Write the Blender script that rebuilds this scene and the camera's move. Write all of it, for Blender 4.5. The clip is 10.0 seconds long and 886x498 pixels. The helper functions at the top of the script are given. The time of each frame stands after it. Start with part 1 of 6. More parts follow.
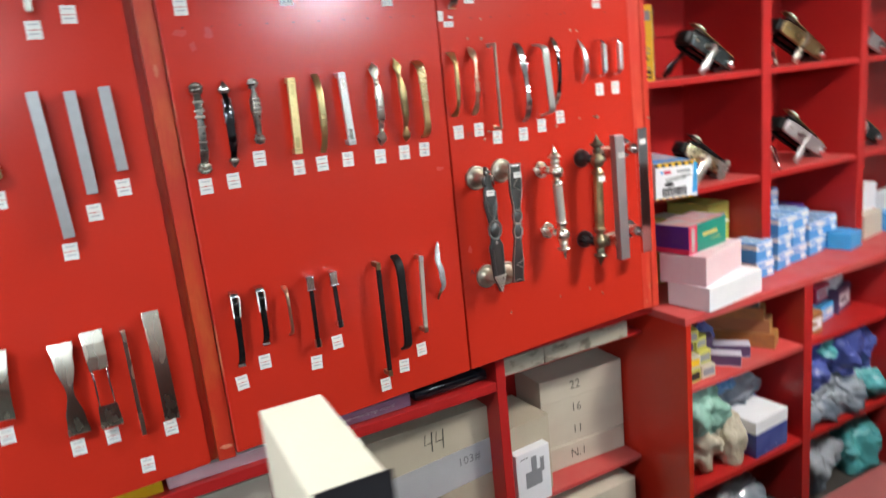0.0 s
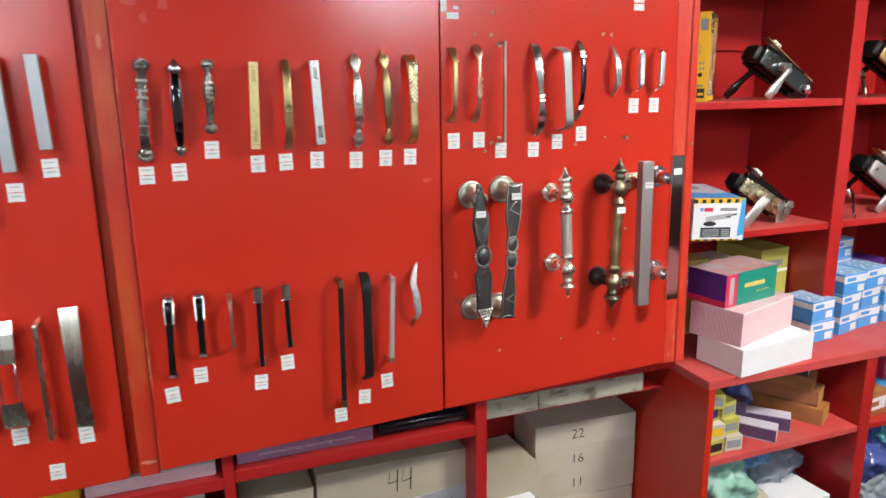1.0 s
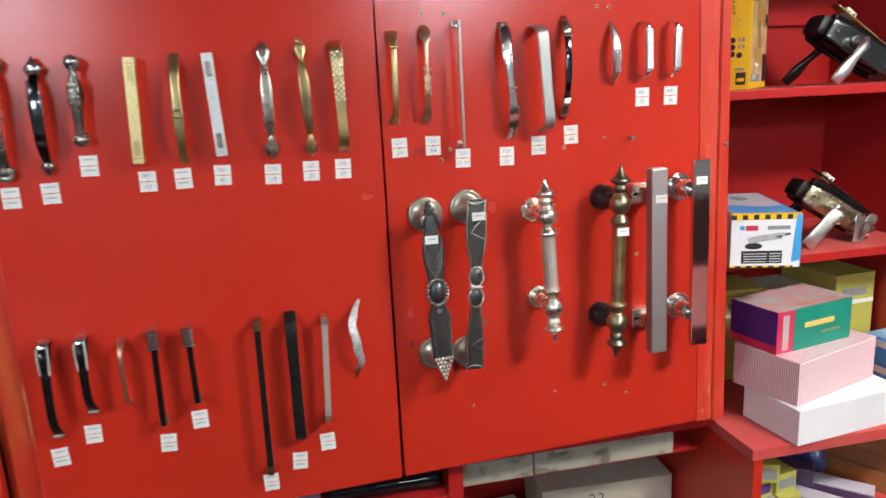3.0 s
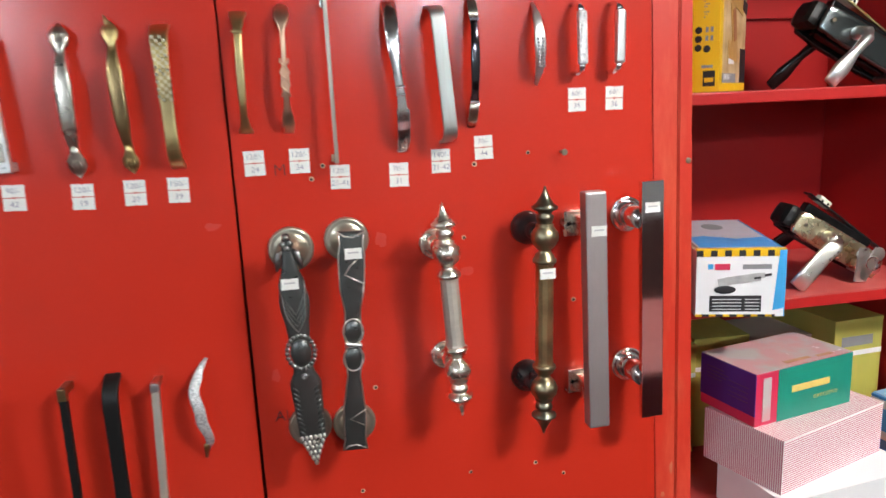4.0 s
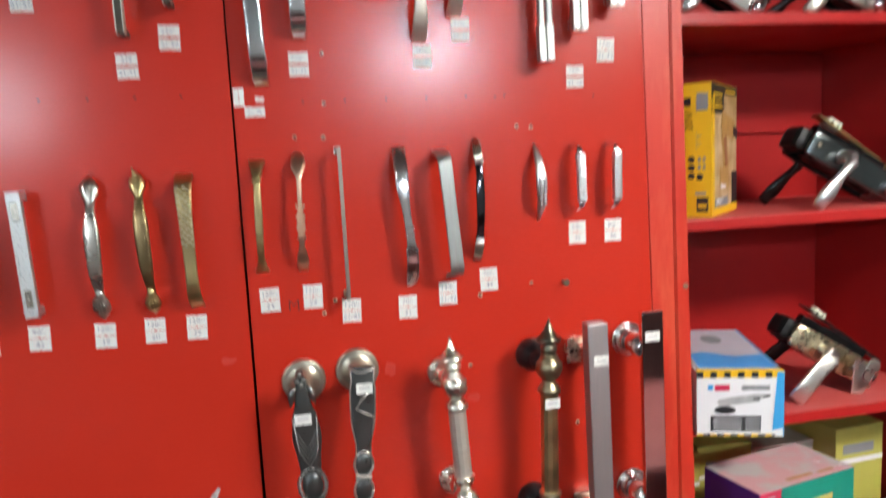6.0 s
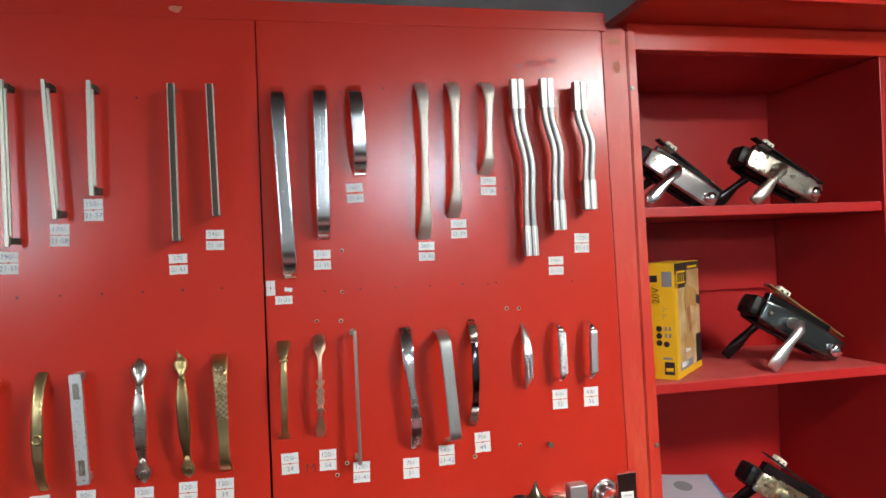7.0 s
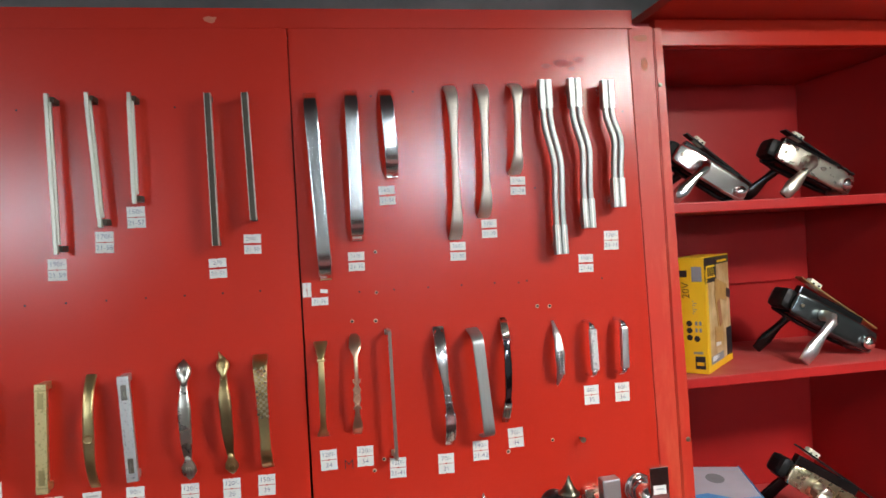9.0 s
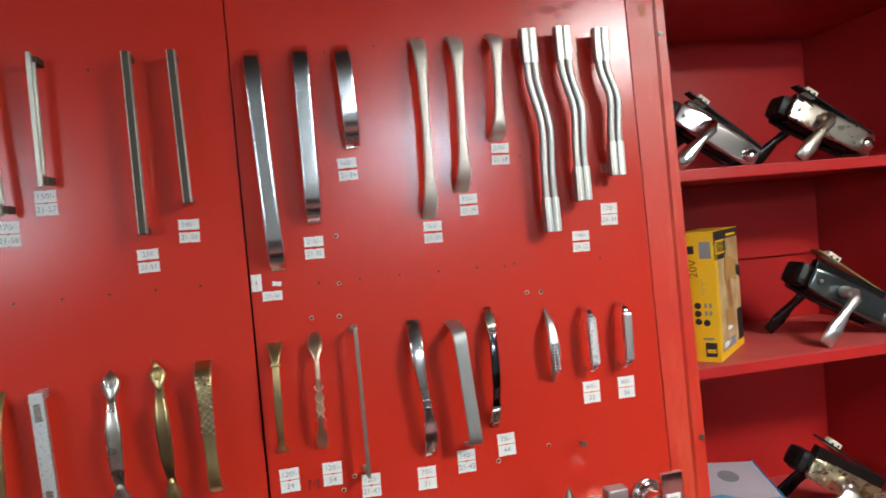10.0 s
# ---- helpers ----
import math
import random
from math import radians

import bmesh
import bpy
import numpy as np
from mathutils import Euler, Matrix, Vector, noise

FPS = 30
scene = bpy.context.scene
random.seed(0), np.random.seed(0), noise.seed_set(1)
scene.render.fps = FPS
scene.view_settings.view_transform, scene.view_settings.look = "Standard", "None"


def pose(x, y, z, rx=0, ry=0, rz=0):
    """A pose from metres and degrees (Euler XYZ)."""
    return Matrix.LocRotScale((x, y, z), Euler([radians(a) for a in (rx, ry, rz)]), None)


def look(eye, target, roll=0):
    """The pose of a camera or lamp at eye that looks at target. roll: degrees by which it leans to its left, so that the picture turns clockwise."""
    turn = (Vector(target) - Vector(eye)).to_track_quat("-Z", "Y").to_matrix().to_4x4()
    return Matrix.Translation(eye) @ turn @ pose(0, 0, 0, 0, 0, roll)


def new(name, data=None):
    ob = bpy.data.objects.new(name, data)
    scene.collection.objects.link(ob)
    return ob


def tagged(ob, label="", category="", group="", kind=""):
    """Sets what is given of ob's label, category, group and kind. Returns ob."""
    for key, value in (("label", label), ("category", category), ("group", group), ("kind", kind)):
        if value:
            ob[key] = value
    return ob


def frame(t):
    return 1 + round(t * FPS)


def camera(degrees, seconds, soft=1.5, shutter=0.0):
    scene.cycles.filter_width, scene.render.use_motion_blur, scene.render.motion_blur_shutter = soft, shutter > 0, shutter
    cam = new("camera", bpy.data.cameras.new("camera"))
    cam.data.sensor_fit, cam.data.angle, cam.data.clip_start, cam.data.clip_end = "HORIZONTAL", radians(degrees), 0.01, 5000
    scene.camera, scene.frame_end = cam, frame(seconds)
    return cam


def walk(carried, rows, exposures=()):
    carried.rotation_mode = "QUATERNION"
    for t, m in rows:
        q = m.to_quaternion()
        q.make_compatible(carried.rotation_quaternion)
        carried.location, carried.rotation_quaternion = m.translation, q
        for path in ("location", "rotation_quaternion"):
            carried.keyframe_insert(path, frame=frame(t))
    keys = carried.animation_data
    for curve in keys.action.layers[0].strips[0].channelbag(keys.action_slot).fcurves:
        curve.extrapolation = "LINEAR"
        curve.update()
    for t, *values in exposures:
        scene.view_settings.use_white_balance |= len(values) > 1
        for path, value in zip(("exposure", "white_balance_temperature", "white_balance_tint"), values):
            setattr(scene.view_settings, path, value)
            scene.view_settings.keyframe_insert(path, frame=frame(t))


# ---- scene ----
cam = camera(64.6, 10.0, shutter=0.35)
PATH = [
    (0, (-0.802, -1.483, 1.561), (0.084, 0.253, 1.111), -5.9),
    (0.2, (-0.717, -1.517, 1.558), (0.051, 0.285, 1.155), -0.6),
    (0.5, (-0.62, -1.486, 1.554), (0.023, 0.369, 1.174), -2.2),
    (1, (-0.501, -1.376, 1.568), (0.167, 0.452, 1.107), -0.8),
    (1.5, (-0.347, -1.329, 1.528), (-0.003, 0.595, 1.101), -3.8),
    (2, (-0.209, -1.319, 1.564), (-0.07, 0.634, 1.154), -2.6),
    (2.5, (-0.19, -1.269, 1.573), (0.049, 0.674, 1.161), -2.1),
    (3, (-0.147, -1.167, 1.54), (0.248, 0.743, 1.099), -2.8),
    (3.2, (-0.096, -1.121, 1.54), (0.267, 0.811, 1.171), -2.5),
    (4.3, (0.134, -0.874, 1.499), (0.501, 1.038, 1.039), -2.6),
    (4.5, (0.147, -0.839, 1.488), (0.538, 1.052, 0.967), -2.1),
    (5, (0.154, -0.794, 1.449), (0.534, 1.087, 0.886), -2.9),
    (5.5, (0.133, -0.83, 1.483), (0.495, 1.077, 1.0), -2.9),
    (6, (0.085, -0.955, 1.623), (0.46, 0.994, 1.376), -2.8),
    (6.2, (0.074, -1.011, 1.677), (0.493, 0.94, 1.537), -2.6),
    (7.3, (0.029, -1.103, 1.768), (0.43, 0.856, 1.797), -1.6),
    (7.5, (0.021, -1.112, 1.77), (0.402, 0.851, 1.819), -1.1),
    (8, (0.019, -1.129, 1.787), (0.366, 0.841, 1.822), -1.7),
    (8.5, (0.02, -1.125, 1.781), (0.374, 0.844, 1.791), -2.6),
    (9, (0.028, -1.112, 1.783), (0.383, 0.856, 1.76), -3.1),
    (9.5, (0.076, -1.001, 1.79), (0.56, 0.938, 1.72), -4.8),
    (10, (0.071, -0.958, 1.773), (0.468, 1.002, 1.706), -4.9),
]
EXPOSURES = [(0, 0.48), (1.0, 0.50), (2.0, 0.46), (3.0, 0.38), (4.5, 0.34), (6.0, 0.31), (7.5, 0.15), (10, 0.12)]
walk(cam, [(t, look(eye, target, roll)) for t, eye, target, roll in PATH], EXPOSURES)

# ---- light ----
world = bpy.data.worlds.new("world")
scene.world = world
world.use_nodes = True
world.node_tree.nodes["Background"].inputs[0].default_value = (0.6, 0.7, 0.9, 1)
world.node_tree.nodes["Background"].inputs[1].default_value = 0.05
LAMP_STRENGTH = 98.0
GLOBE_STRENGTH = 112.0
PENDANT_STRENGTH = 84.0
DAY_WATTS = 18.0


# ---- materials ----
def mat(name, color, rough=0.5, metal=0.0, color2=None, scale=20.0, bump=0.0, bump_scale=200.0, coat=0.0,
        rough_var=0.1, mix_lo=0.2, mix_hi=0.8, stretch=(1, 1, 1), alpha=1.0, trans=0.0, aniso=0.0, detail=5.0, spec=0.5):
    m = bpy.data.materials.new(name)
    m.use_nodes = True
    nt = m.node_tree
    b = nt.nodes["Principled BSDF"]
    b.inputs["Metallic"].default_value = metal
    b.inputs["Coat Weight"].default_value = coat
    b.inputs["Coat Roughness"].default_value = 0.12
    b.inputs["Transmission Weight"].default_value = trans
    b.inputs["Alpha"].default_value = alpha
    b.inputs["Anisotropic"].default_value = aniso
    b.inputs["Specular IOR Level"].default_value = spec
    tc = nt.nodes.new("ShaderNodeTexCoord")
    mp = nt.nodes.new("ShaderNodeMapping")
    mp.inputs["Scale"].default_value = stretch
    nt.links.new(tc.outputs["Object"], mp.inputs["Vector"])
    nz = nt.nodes.new("ShaderNodeTexNoise")
    nz.inputs["Scale"].default_value = scale
    nz.inputs["Detail"].default_value = detail
    nt.links.new(mp.outputs["Vector"], nz.inputs["Vector"])
    rp = nt.nodes.new("ShaderNodeValToRGB")
    c2 = color2 or tuple(c * (0.93 if metal > 0.5 else 0.84) for c in color)
    rp.color_ramp.elements[0].position, rp.color_ramp.elements[1].position = mix_lo, mix_hi
    rp.color_ramp.elements[0].color, rp.color_ramp.elements[1].color = (*color, 1), (*c2, 1)
    nt.links.new(nz.outputs["Fac"], rp.inputs["Fac"])
    nt.links.new(rp.outputs["Color"], b.inputs["Base Color"])
    mr = nt.nodes.new("ShaderNodeMapRange")
    mr.inputs["From Min"].default_value, mr.inputs["From Max"].default_value = 0.1, 0.9
    mr.inputs["To Min"].default_value, mr.inputs["To Max"].default_value = max(0.02, rough - rough_var), min(1, rough + rough_var)
    n2 = nt.nodes.new("ShaderNodeTexNoise")
    n2.inputs["Scale"].default_value = scale * 3.1
    nt.links.new(mp.outputs["Vector"], n2.inputs["Vector"])
    nt.links.new(n2.outputs["Fac"], mr.inputs["Value"])
    nt.links.new(mr.outputs["Result"], b.inputs["Roughness"])
    if bump:
        n3 = nt.nodes.new("ShaderNodeTexNoise")
        n3.inputs["Scale"].default_value = bump_scale
        n3.inputs["Detail"].default_value = 3
        nt.links.new(mp.outputs["Vector"], n3.inputs["Vector"])
        bp = nt.nodes.new("ShaderNodeBump")
        bp.inputs["Strength"].default_value = bump
        bp.inputs["Distance"].default_value = 0.002
        nt.links.new(n3.outputs["Fac"], bp.inputs["Height"])
        nt.links.new(bp.outputs["Normal"], b.inputs["Normal"])
    return m


def worn(name, base, chip, scale=(9, 9, 2.2), lo=0.60, hi=0.68, rough=0.4):
    """Paint that is rubbed through to what lies under it, in streaks along z."""
    m = mat(name, base, rough, bump=0.08, bump_scale=60, scale=6)
    nt = m.node_tree
    b = nt.nodes["Principled BSDF"]
    first = b.inputs["Base Color"].links[0].from_socket
    tc = nt.nodes.new("ShaderNodeTexCoord")
    mp = nt.nodes.new("ShaderNodeMapping")
    mp.inputs["Scale"].default_value = scale
    nt.links.new(tc.outputs["Object"], mp.inputs["Vector"])
    nz = nt.nodes.new("ShaderNodeTexNoise")
    nz.inputs["Scale"].default_value = 3.0
    nz.inputs["Detail"].default_value = 8
    nz.inputs["Roughness"].default_value = 0.65
    nt.links.new(mp.outputs["Vector"], nz.inputs["Vector"])
    rp = nt.nodes.new("ShaderNodeValToRGB")
    rp.color_ramp.elements[0].position, rp.color_ramp.elements[1].position = lo, hi
    nt.links.new(nz.outputs["Fac"], rp.inputs["Fac"])
    mx = nt.nodes.new("ShaderNodeMixRGB")
    mx.inputs[2].default_value = (*chip, 1)
    nt.links.new(rp.outputs["Color"], mx.inputs[0])
    nt.links.new(first, mx.inputs[1])
    nt.links.new(mx.outputs[0], b.inputs["Base Color"])
    return m


def striped(name, c1, c2, freq, axis="Z", rough=0.6):
    m = mat(name, c1, rough)
    nt = m.node_tree
    b = nt.nodes["Principled BSDF"]
    tc = nt.nodes.new("ShaderNodeTexCoord")
    wv = nt.nodes.new("ShaderNodeTexWave")
    wv.bands_direction = axis
    wv.inputs["Scale"].default_value = freq
    nt.links.new(tc.outputs["Object"], wv.inputs["Vector"])
    rp = nt.nodes.new("ShaderNodeValToRGB")
    rp.color_ramp.elements[0].position, rp.color_ramp.elements[1].position = 0.45, 0.6
    rp.color_ramp.elements[0].color, rp.color_ramp.elements[1].color = (*c1, 1), (*c2, 1)
    nt.links.new(wv.outputs["Fac"], rp.inputs["Fac"])
    nt.links.new(rp.outputs["Color"], b.inputs["Base Color"])
    return m


def glow(name, color, strength):
    m = bpy.data.materials.new(name)
    m.use_nodes = True
    b = m.node_tree.nodes["Principled BSDF"]
    b.inputs["Base Color"].default_value = (0.8, 0.8, 0.8, 1)
    b.inputs["Emission Color"].default_value = (*color, 1)
    b.inputs["Emission Strength"].default_value = strength
    return m


RED = mat("red_enamel", (0.555, 0.030, 0.0150), 0.23, color2=(0.51, 0.026, 0.0125), scale=1.6, rough_var=0.06, mix_lo=0.0, mix_hi=1.0, detail=2.0, bump=0.035, bump_scale=34)
RED_SHELF = mat("red_shelf_paint", (0.43, 0.017, 0.016), 0.34, color2=(0.36, 0.014, 0.014), scale=3.0, bump=0.08, bump_scale=40)
RED_DUSTY = mat("dusty_red_shelf_top", (0.52, 0.03, 0.03), 0.55, color2=(0.46, 0.10, 0.09), scale=7, bump=0.08, bump_scale=60)
RED_WORN = worn("worn_red_post", (0.52, 0.032, 0.013), (0.52, 0.098, 0.024), lo=0.46, hi=0.72)
RED_POST = worn("scuffed_red_post", (0.58, 0.034, 0.017), (0.62, 0.085, 0.04), lo=0.50, hi=0.74)
RED_EDGE = worn("rubbed_red_edge", (0.60, 0.03, 0.02), (0.68, 0.26, 0.13), lo=0.5, hi=0.62)
# near-black that stands in for the shade inside gaps and screw holes
HOLLOW_SHADE = mat("hollow_shade", (0.03, 0.008, 0.006), 0.8)
CHROME = mat("chrome", (0.82, 0.82, 0.84), 0.07, 1.0, rough_var=0.04, scale=30)
# warm tint of both steels stands in for olive-brown reflections from below
STEEL = mat("brushed_nickel", (0.66, 0.62, 0.52), 0.25, 1.0, scale=40, stretch=(20, 20, 1), rough_var=0.07, bump=0.05, bump_scale=300)
PLATE_STEEL = mat("brushed_steel_plate", (0.78, 0.74, 0.62), 0.27, 1.0, color2=(0.72, 0.68, 0.55), scale=14, stretch=(1, 1, 0.3), rough_var=0.05)
SATIN = mat("satin_silver", (0.74, 0.75, 0.75), 0.34, 1.0, scale=30, rough_var=0.06)
PALE = mat("champagne_aluminium", (0.54, 0.53, 0.44), 0.42, 0.9, scale=25, stretch=(12, 12, 1))
SILVER_PAINT = mat("silver_lacquer", (0.44, 0.45, 0.45), 0.42, 0.7, scale=60, color2=(0.38, 0.39, 0.39), bump=0.05, bump_scale=500)
PEWTER = mat("antique_pewter", (0.36, 0.355, 0.31), 0.30, 1.0, color2=(0.12, 0.12, 0.11), scale=45, bump=0.25, bump_scale=160, mix_lo=0.42, mix_hi=0.62)
PEWTER_SOFT = mat("rubbed_pewter", (0.34, 0.35, 0.33), 0.32, 1.0, color2=(0.20, 0.21, 0.20), scale=50)
PEWTER_DARK = mat("blackened_pewter", (0.135, 0.145, 0.14), 0.33, 0.85, color2=(0.11, 0.118, 0.114), scale=40, bump=0.02, bump_scale=150)
NICKEL_OLD = mat("aged_nickel", (0.58, 0.55, 0.47), 0.30, 1.0, color2=(0.36, 0.335, 0.28), scale=20, mix_lo=0.5, mix_hi=0.75)
ROSE_NICKEL = mat("matt_grey_nickel", (0.58, 0.55, 0.45), 0.35, 0.9, color2=(0.40, 0.375, 0.29), scale=30)
SLATE = mat("slate_grey_metal", (0.12, 0.14, 0.142), 0.20, 0.9, scale=20)
PALE_BRASS = mat("pale_brass_plate", (0.72, 0.64, 0.42), 0.28, 1.0, scale=25)
BRASS = mat("antique_brass", (0.60, 0.48, 0.22), 0.36, 1.0, color2=(0.34, 0.265, 0.135), scale=14, mix_lo=0.40, mix_hi=0.75, bump=0.05)
BRASS_OLIVE = mat("dull_olive_brass", (0.66, 0.56, 0.28), 0.34, 1.0, color2=(0.27, 0.225, 0.13), scale=26, mix_lo=0.4, mix_hi=0.7)
BRASS_DARK = mat("tarnished_brass", (0.26, 0.25, 0.18), 0.34, 1.0, color2=(0.12, 0.12, 0.09), scale=30)
BRASS_AGED = mat("aged_olive_brass", (0.40, 0.35, 0.22), 0.32, 1.0, color2=(0.30, 0.26, 0.165), scale=26)
NICKEL_SATIN = mat("polished_warm_nickel", (0.90, 0.85, 0.74), 0.27, 1.0, color2=(0.84, 0.79, 0.68), scale=12, rough_var=0.04)
MATT_NICKEL = mat("matt_cream_nickel", (0.66, 0.62, 0.54), 0.5, 0.75, color2=(0.58, 0.54, 0.47), scale=30, stretch=(1, 1, 5), rough_var=0.05)
NICKEL_BRIGHT = mat("bright_nickel_line", (0.80, 0.77, 0.70), 0.32, 1.0, scale=30)
NICKEL_BROWN = mat("dull_brown_nickel", (0.36, 0.32, 0.27), 0.38, 0.9, scale=12, rough_var=0.03)
CHROME_SOFT = mat("worn_chrome", (0.78, 0.77, 0.75), 0.17, 1.0, rough_var=0.05, scale=30)
BRONZE = mat("dark_bronze", (0.38, 0.28, 0.13), 0.34, 1.0, color2=(0.23, 0.165, 0.085), scale=16, mix_lo=0.4, mix_hi=0.7, bump=0.1)
BROWN_BAR = mat("brown_bronze_lacquer", (0.060, 0.048, 0.030), 0.55, 0.2, scale=25, stretch=(15, 15, 1))
COPPER = mat("rose_copper", (0.68, 0.46, 0.32), 0.34, 1.0, color2=(0.42, 0.23, 0.15), scale=20, mix_lo=0.5, mix_hi=0.8)
GOLD = mat("pale_gold", (0.80, 0.66, 0.32), 0.42, 0.9, color2=(0.58, 0.46, 0.20), scale=260, bump=0.3, bump_scale=420, mix_lo=0.56, mix_hi=0.66)
SPECKLE = mat("speckled_silver", (0.68, 0.70, 0.67), 0.38, 0.8, color2=(0.30, 0.31, 0.31), scale=300, bump=0.35, bump_scale=420, mix_lo=0.58, mix_hi=0.64)
GUN = mat("gunmetal_bar", (0.47, 0.44, 0.44), 0.46, 0.85, color2=(0.45, 0.42, 0.42), scale=30, stretch=(6, 6, 1))
BLACK = mat("black_gloss", (0.008, 0.008, 0.008), 0.16, scale=30, spec=0.4)
CHROME_GREY = mat("plain_chrome", (0.70, 0.74, 0.74), 0.20, 1.0, color2=(0.73, 0.75, 0.73), rough_var=0.0, scale=4)
SATIN_DULL = mat("dull_silver", (0.44, 0.46, 0.44), 0.46, 0.9, color2=(0.38, 0.40, 0.38), scale=30, stretch=(12, 12, 1), rough_var=0.05)
BLACK_MATT = mat("black_matt", (0.010, 0.010, 0.010), 0.42, scale=30, bump=0.04, spec=0.22)
BLACK_DOME = mat("black_lacquer", (0.012, 0.012, 0.014), 0.30, scale=20)
BLACK_CHROME = mat("black_chrome", (0.10, 0.10, 0.11), 0.10, 1.0, scale=30)
CRYSTAL_WHITE = mat("small_clear_crystals", (0.86, 0.85, 0.80), 0.22, 0.5, scale=200)
CRYSTAL = mat("crystal_set_chrome", (0.78, 0.79, 0.80), 0.18, 0.6, color2=(0.52, 0.53, 0.55), scale=260, bump=0.9, bump_scale=380, mix_lo=0.5, mix_hi=0.6)
PAPER = mat("white_label_paper", (0.82, 0.83, 0.79), 0.7, scale=60, bump=0.05)
INK = mat("pen_ink", (0.13, 0.15, 0.27), 0.6)
INK_PALE = mat("faded_pen_ink", (0.50, 0.51, 0.52), 0.6)
MARKER = mat("black_marker", (0.02, 0.02, 0.02), 0.6)
RED_INK = mat("dark_red_marker", (0.07, 0.006, 0.006), 0.5)
CARD = mat("brown_cardboard", (0.47, 0.42, 0.32), 0.75, color2=(0.40, 0.35, 0.26), scale=9, bump=0.15, bump_scale=120)
CARD_PALE = mat("pale_cardboard", (0.56, 0.51, 0.41), 0.72, color2=(0.49, 0.44, 0.35), scale=8, bump=0.15, bump_scale=120)
CREAM = mat("cream_card", (0.74, 0.71, 0.57), 0.7, color2=(0.66, 0.63, 0.50), scale=9, bump=0.1)
GREY_PRINT = mat("grey_print", (0.25, 0.26, 0.28), 0.6)
PICTURE_GREY = mat("pale_grey_picture", (0.46, 0.47, 0.47), 0.5, color2=(0.30, 0.31, 0.32), scale=90)
BLACK_PRINT = mat("black_print", (0.015, 0.015, 0.018), 0.5)
WHITE_CARD = mat("white_card", (0.78, 0.79, 0.81), 0.5, color2=(0.70, 0.71, 0.74), scale=10, bump=0.06)
YELLOW = mat("yellow_printed_card", (0.80, 0.50, 0.015), 0.38, scale=15, color2=(0.72, 0.43, 0.012))
TAN_PRINT = mat("tan_printed_card", (0.34, 0.20, 0.07), 0.4, color2=(0.62, 0.47, 0.27), scale=24, mix_lo=0.35, mix_hi=0.65)
AMBER_PRINT = mat("amber_printed_card", (0.50, 0.30, 0.09), 0.4, color2=(0.36, 0.20, 0.06), scale=40)
PURPLE = mat("purple_printed_card", (0.075, 0.025, 0.22), 0.35, scale=18)
TEAL = mat("teal_printed_card", (0.012, 0.26, 0.19), 0.35, scale=18)
CRIMSON = mat("crimson_printed_card", (0.62, 0.03, 0.09), 0.35, scale=18)
PINKTOP = mat("faded_pink_card", (0.56, 0.32, 0.33), 0.22, color2=(0.46, 0.42, 0.42), scale=16, mix_lo=0.4, mix_hi=0.55)
GOLD_PRINT = mat("gold_print", (0.75, 0.55, 0.15), 0.4)
PINK_STRIPE = striped("pink_striped_card", (0.80, 0.74, 0.73), (0.55, 0.20, 0.27), 86)
PINK_STRIPE_END = striped("pink_striped_card_end", (0.80, 0.74, 0.73), (0.55, 0.20, 0.27), 86, "Y")
MAUVE_STRIPE = striped("mauve_striped_card", (0.34, 0.20, 0.29), (0.24, 0.11, 0.21), 130, "X")
BLUE = mat("blue_printed_card", (0.05, 0.27, 0.66), 0.4, color2=(0.09, 0.36, 0.74), scale=20)
SKY_PRINT = mat("sky_blue_print", (0.05, 0.36, 0.72), 0.4)
PALE_BLUE = mat("pale_blue_film", (0.42, 0.58, 0.76), 0.25, color2=(0.20, 0.42, 0.70), scale=26)
LIME = mat("lime_yellow_card", (0.50, 0.47, 0.09), 0.45, color2=(0.42, 0.40, 0.10), scale=14)
ORANGE = mat("orange_printed_card", (0.44, 0.17, 0.045), 0.45, color2=(0.26, 0.12, 0.05), scale=26)
RUST = mat("rust_brown_card", (0.36, 0.14, 0.06), 0.5, scale=16)
MAUVE = mat("mauve_card", (0.10, 0.055, 0.13), 0.45, scale=14)
LILAC = mat("lilac_card", (0.55, 0.52, 0.60), 0.45, scale=14)
PLASTIC_GREEN = mat("mint_green_plastic", (0.30, 0.54, 0.44), 0.22, scale=8, bump=0.6, bump_scale=22, trans=0.15)
PLASTIC_BLUE = mat("blue_plastic", (0.06, 0.22, 0.50), 0.28, color2=(0.12, 0.32, 0.6), scale=8, bump=0.4, bump_scale=30, trans=0.1)
PLASTIC_NAVY = mat("navy_plastic", (0.03, 0.04, 0.20), 0.22, color2=(0.10, 0.13, 0.36), scale=10, bump=0.5, bump_scale=36)
PLASTIC_CLEAR = mat("milky_plastic", (0.44, 0.48, 0.54), 0.16, color2=(0.22, 0.27, 0.34), scale=5, bump=0.8, bump_scale=22, trans=0.35, mix_lo=0.45, mix_hi=0.6)
PLASTIC_TEAL = mat("teal_plastic", (0.08, 0.34, 0.36), 0.3, scale=9, bump=0.4, bump_scale=30)
PLASTIC_BLACK = mat("black_plastic_wrap", (0.012, 0.014, 0.02), 0.10, scale=10, bump=0.7, bump_scale=40)
WALL = mat("grey_plaster", (0.36, 0.31, 0.29), 0.85, color2=(0.12, 0.118, 0.11), scale=5, bump=0.2, bump_scale=40)
PALE_WALL = mat("pale_shop_wall", (0.43, 0.46, 0.47), 0.85, color2=(0.36, 0.38, 0.39), scale=2, bump=0.15, bump_scale=40)
CEILING = mat("ceiling_paint", (0.14, 0.14, 0.135), 0.9, scale=2)
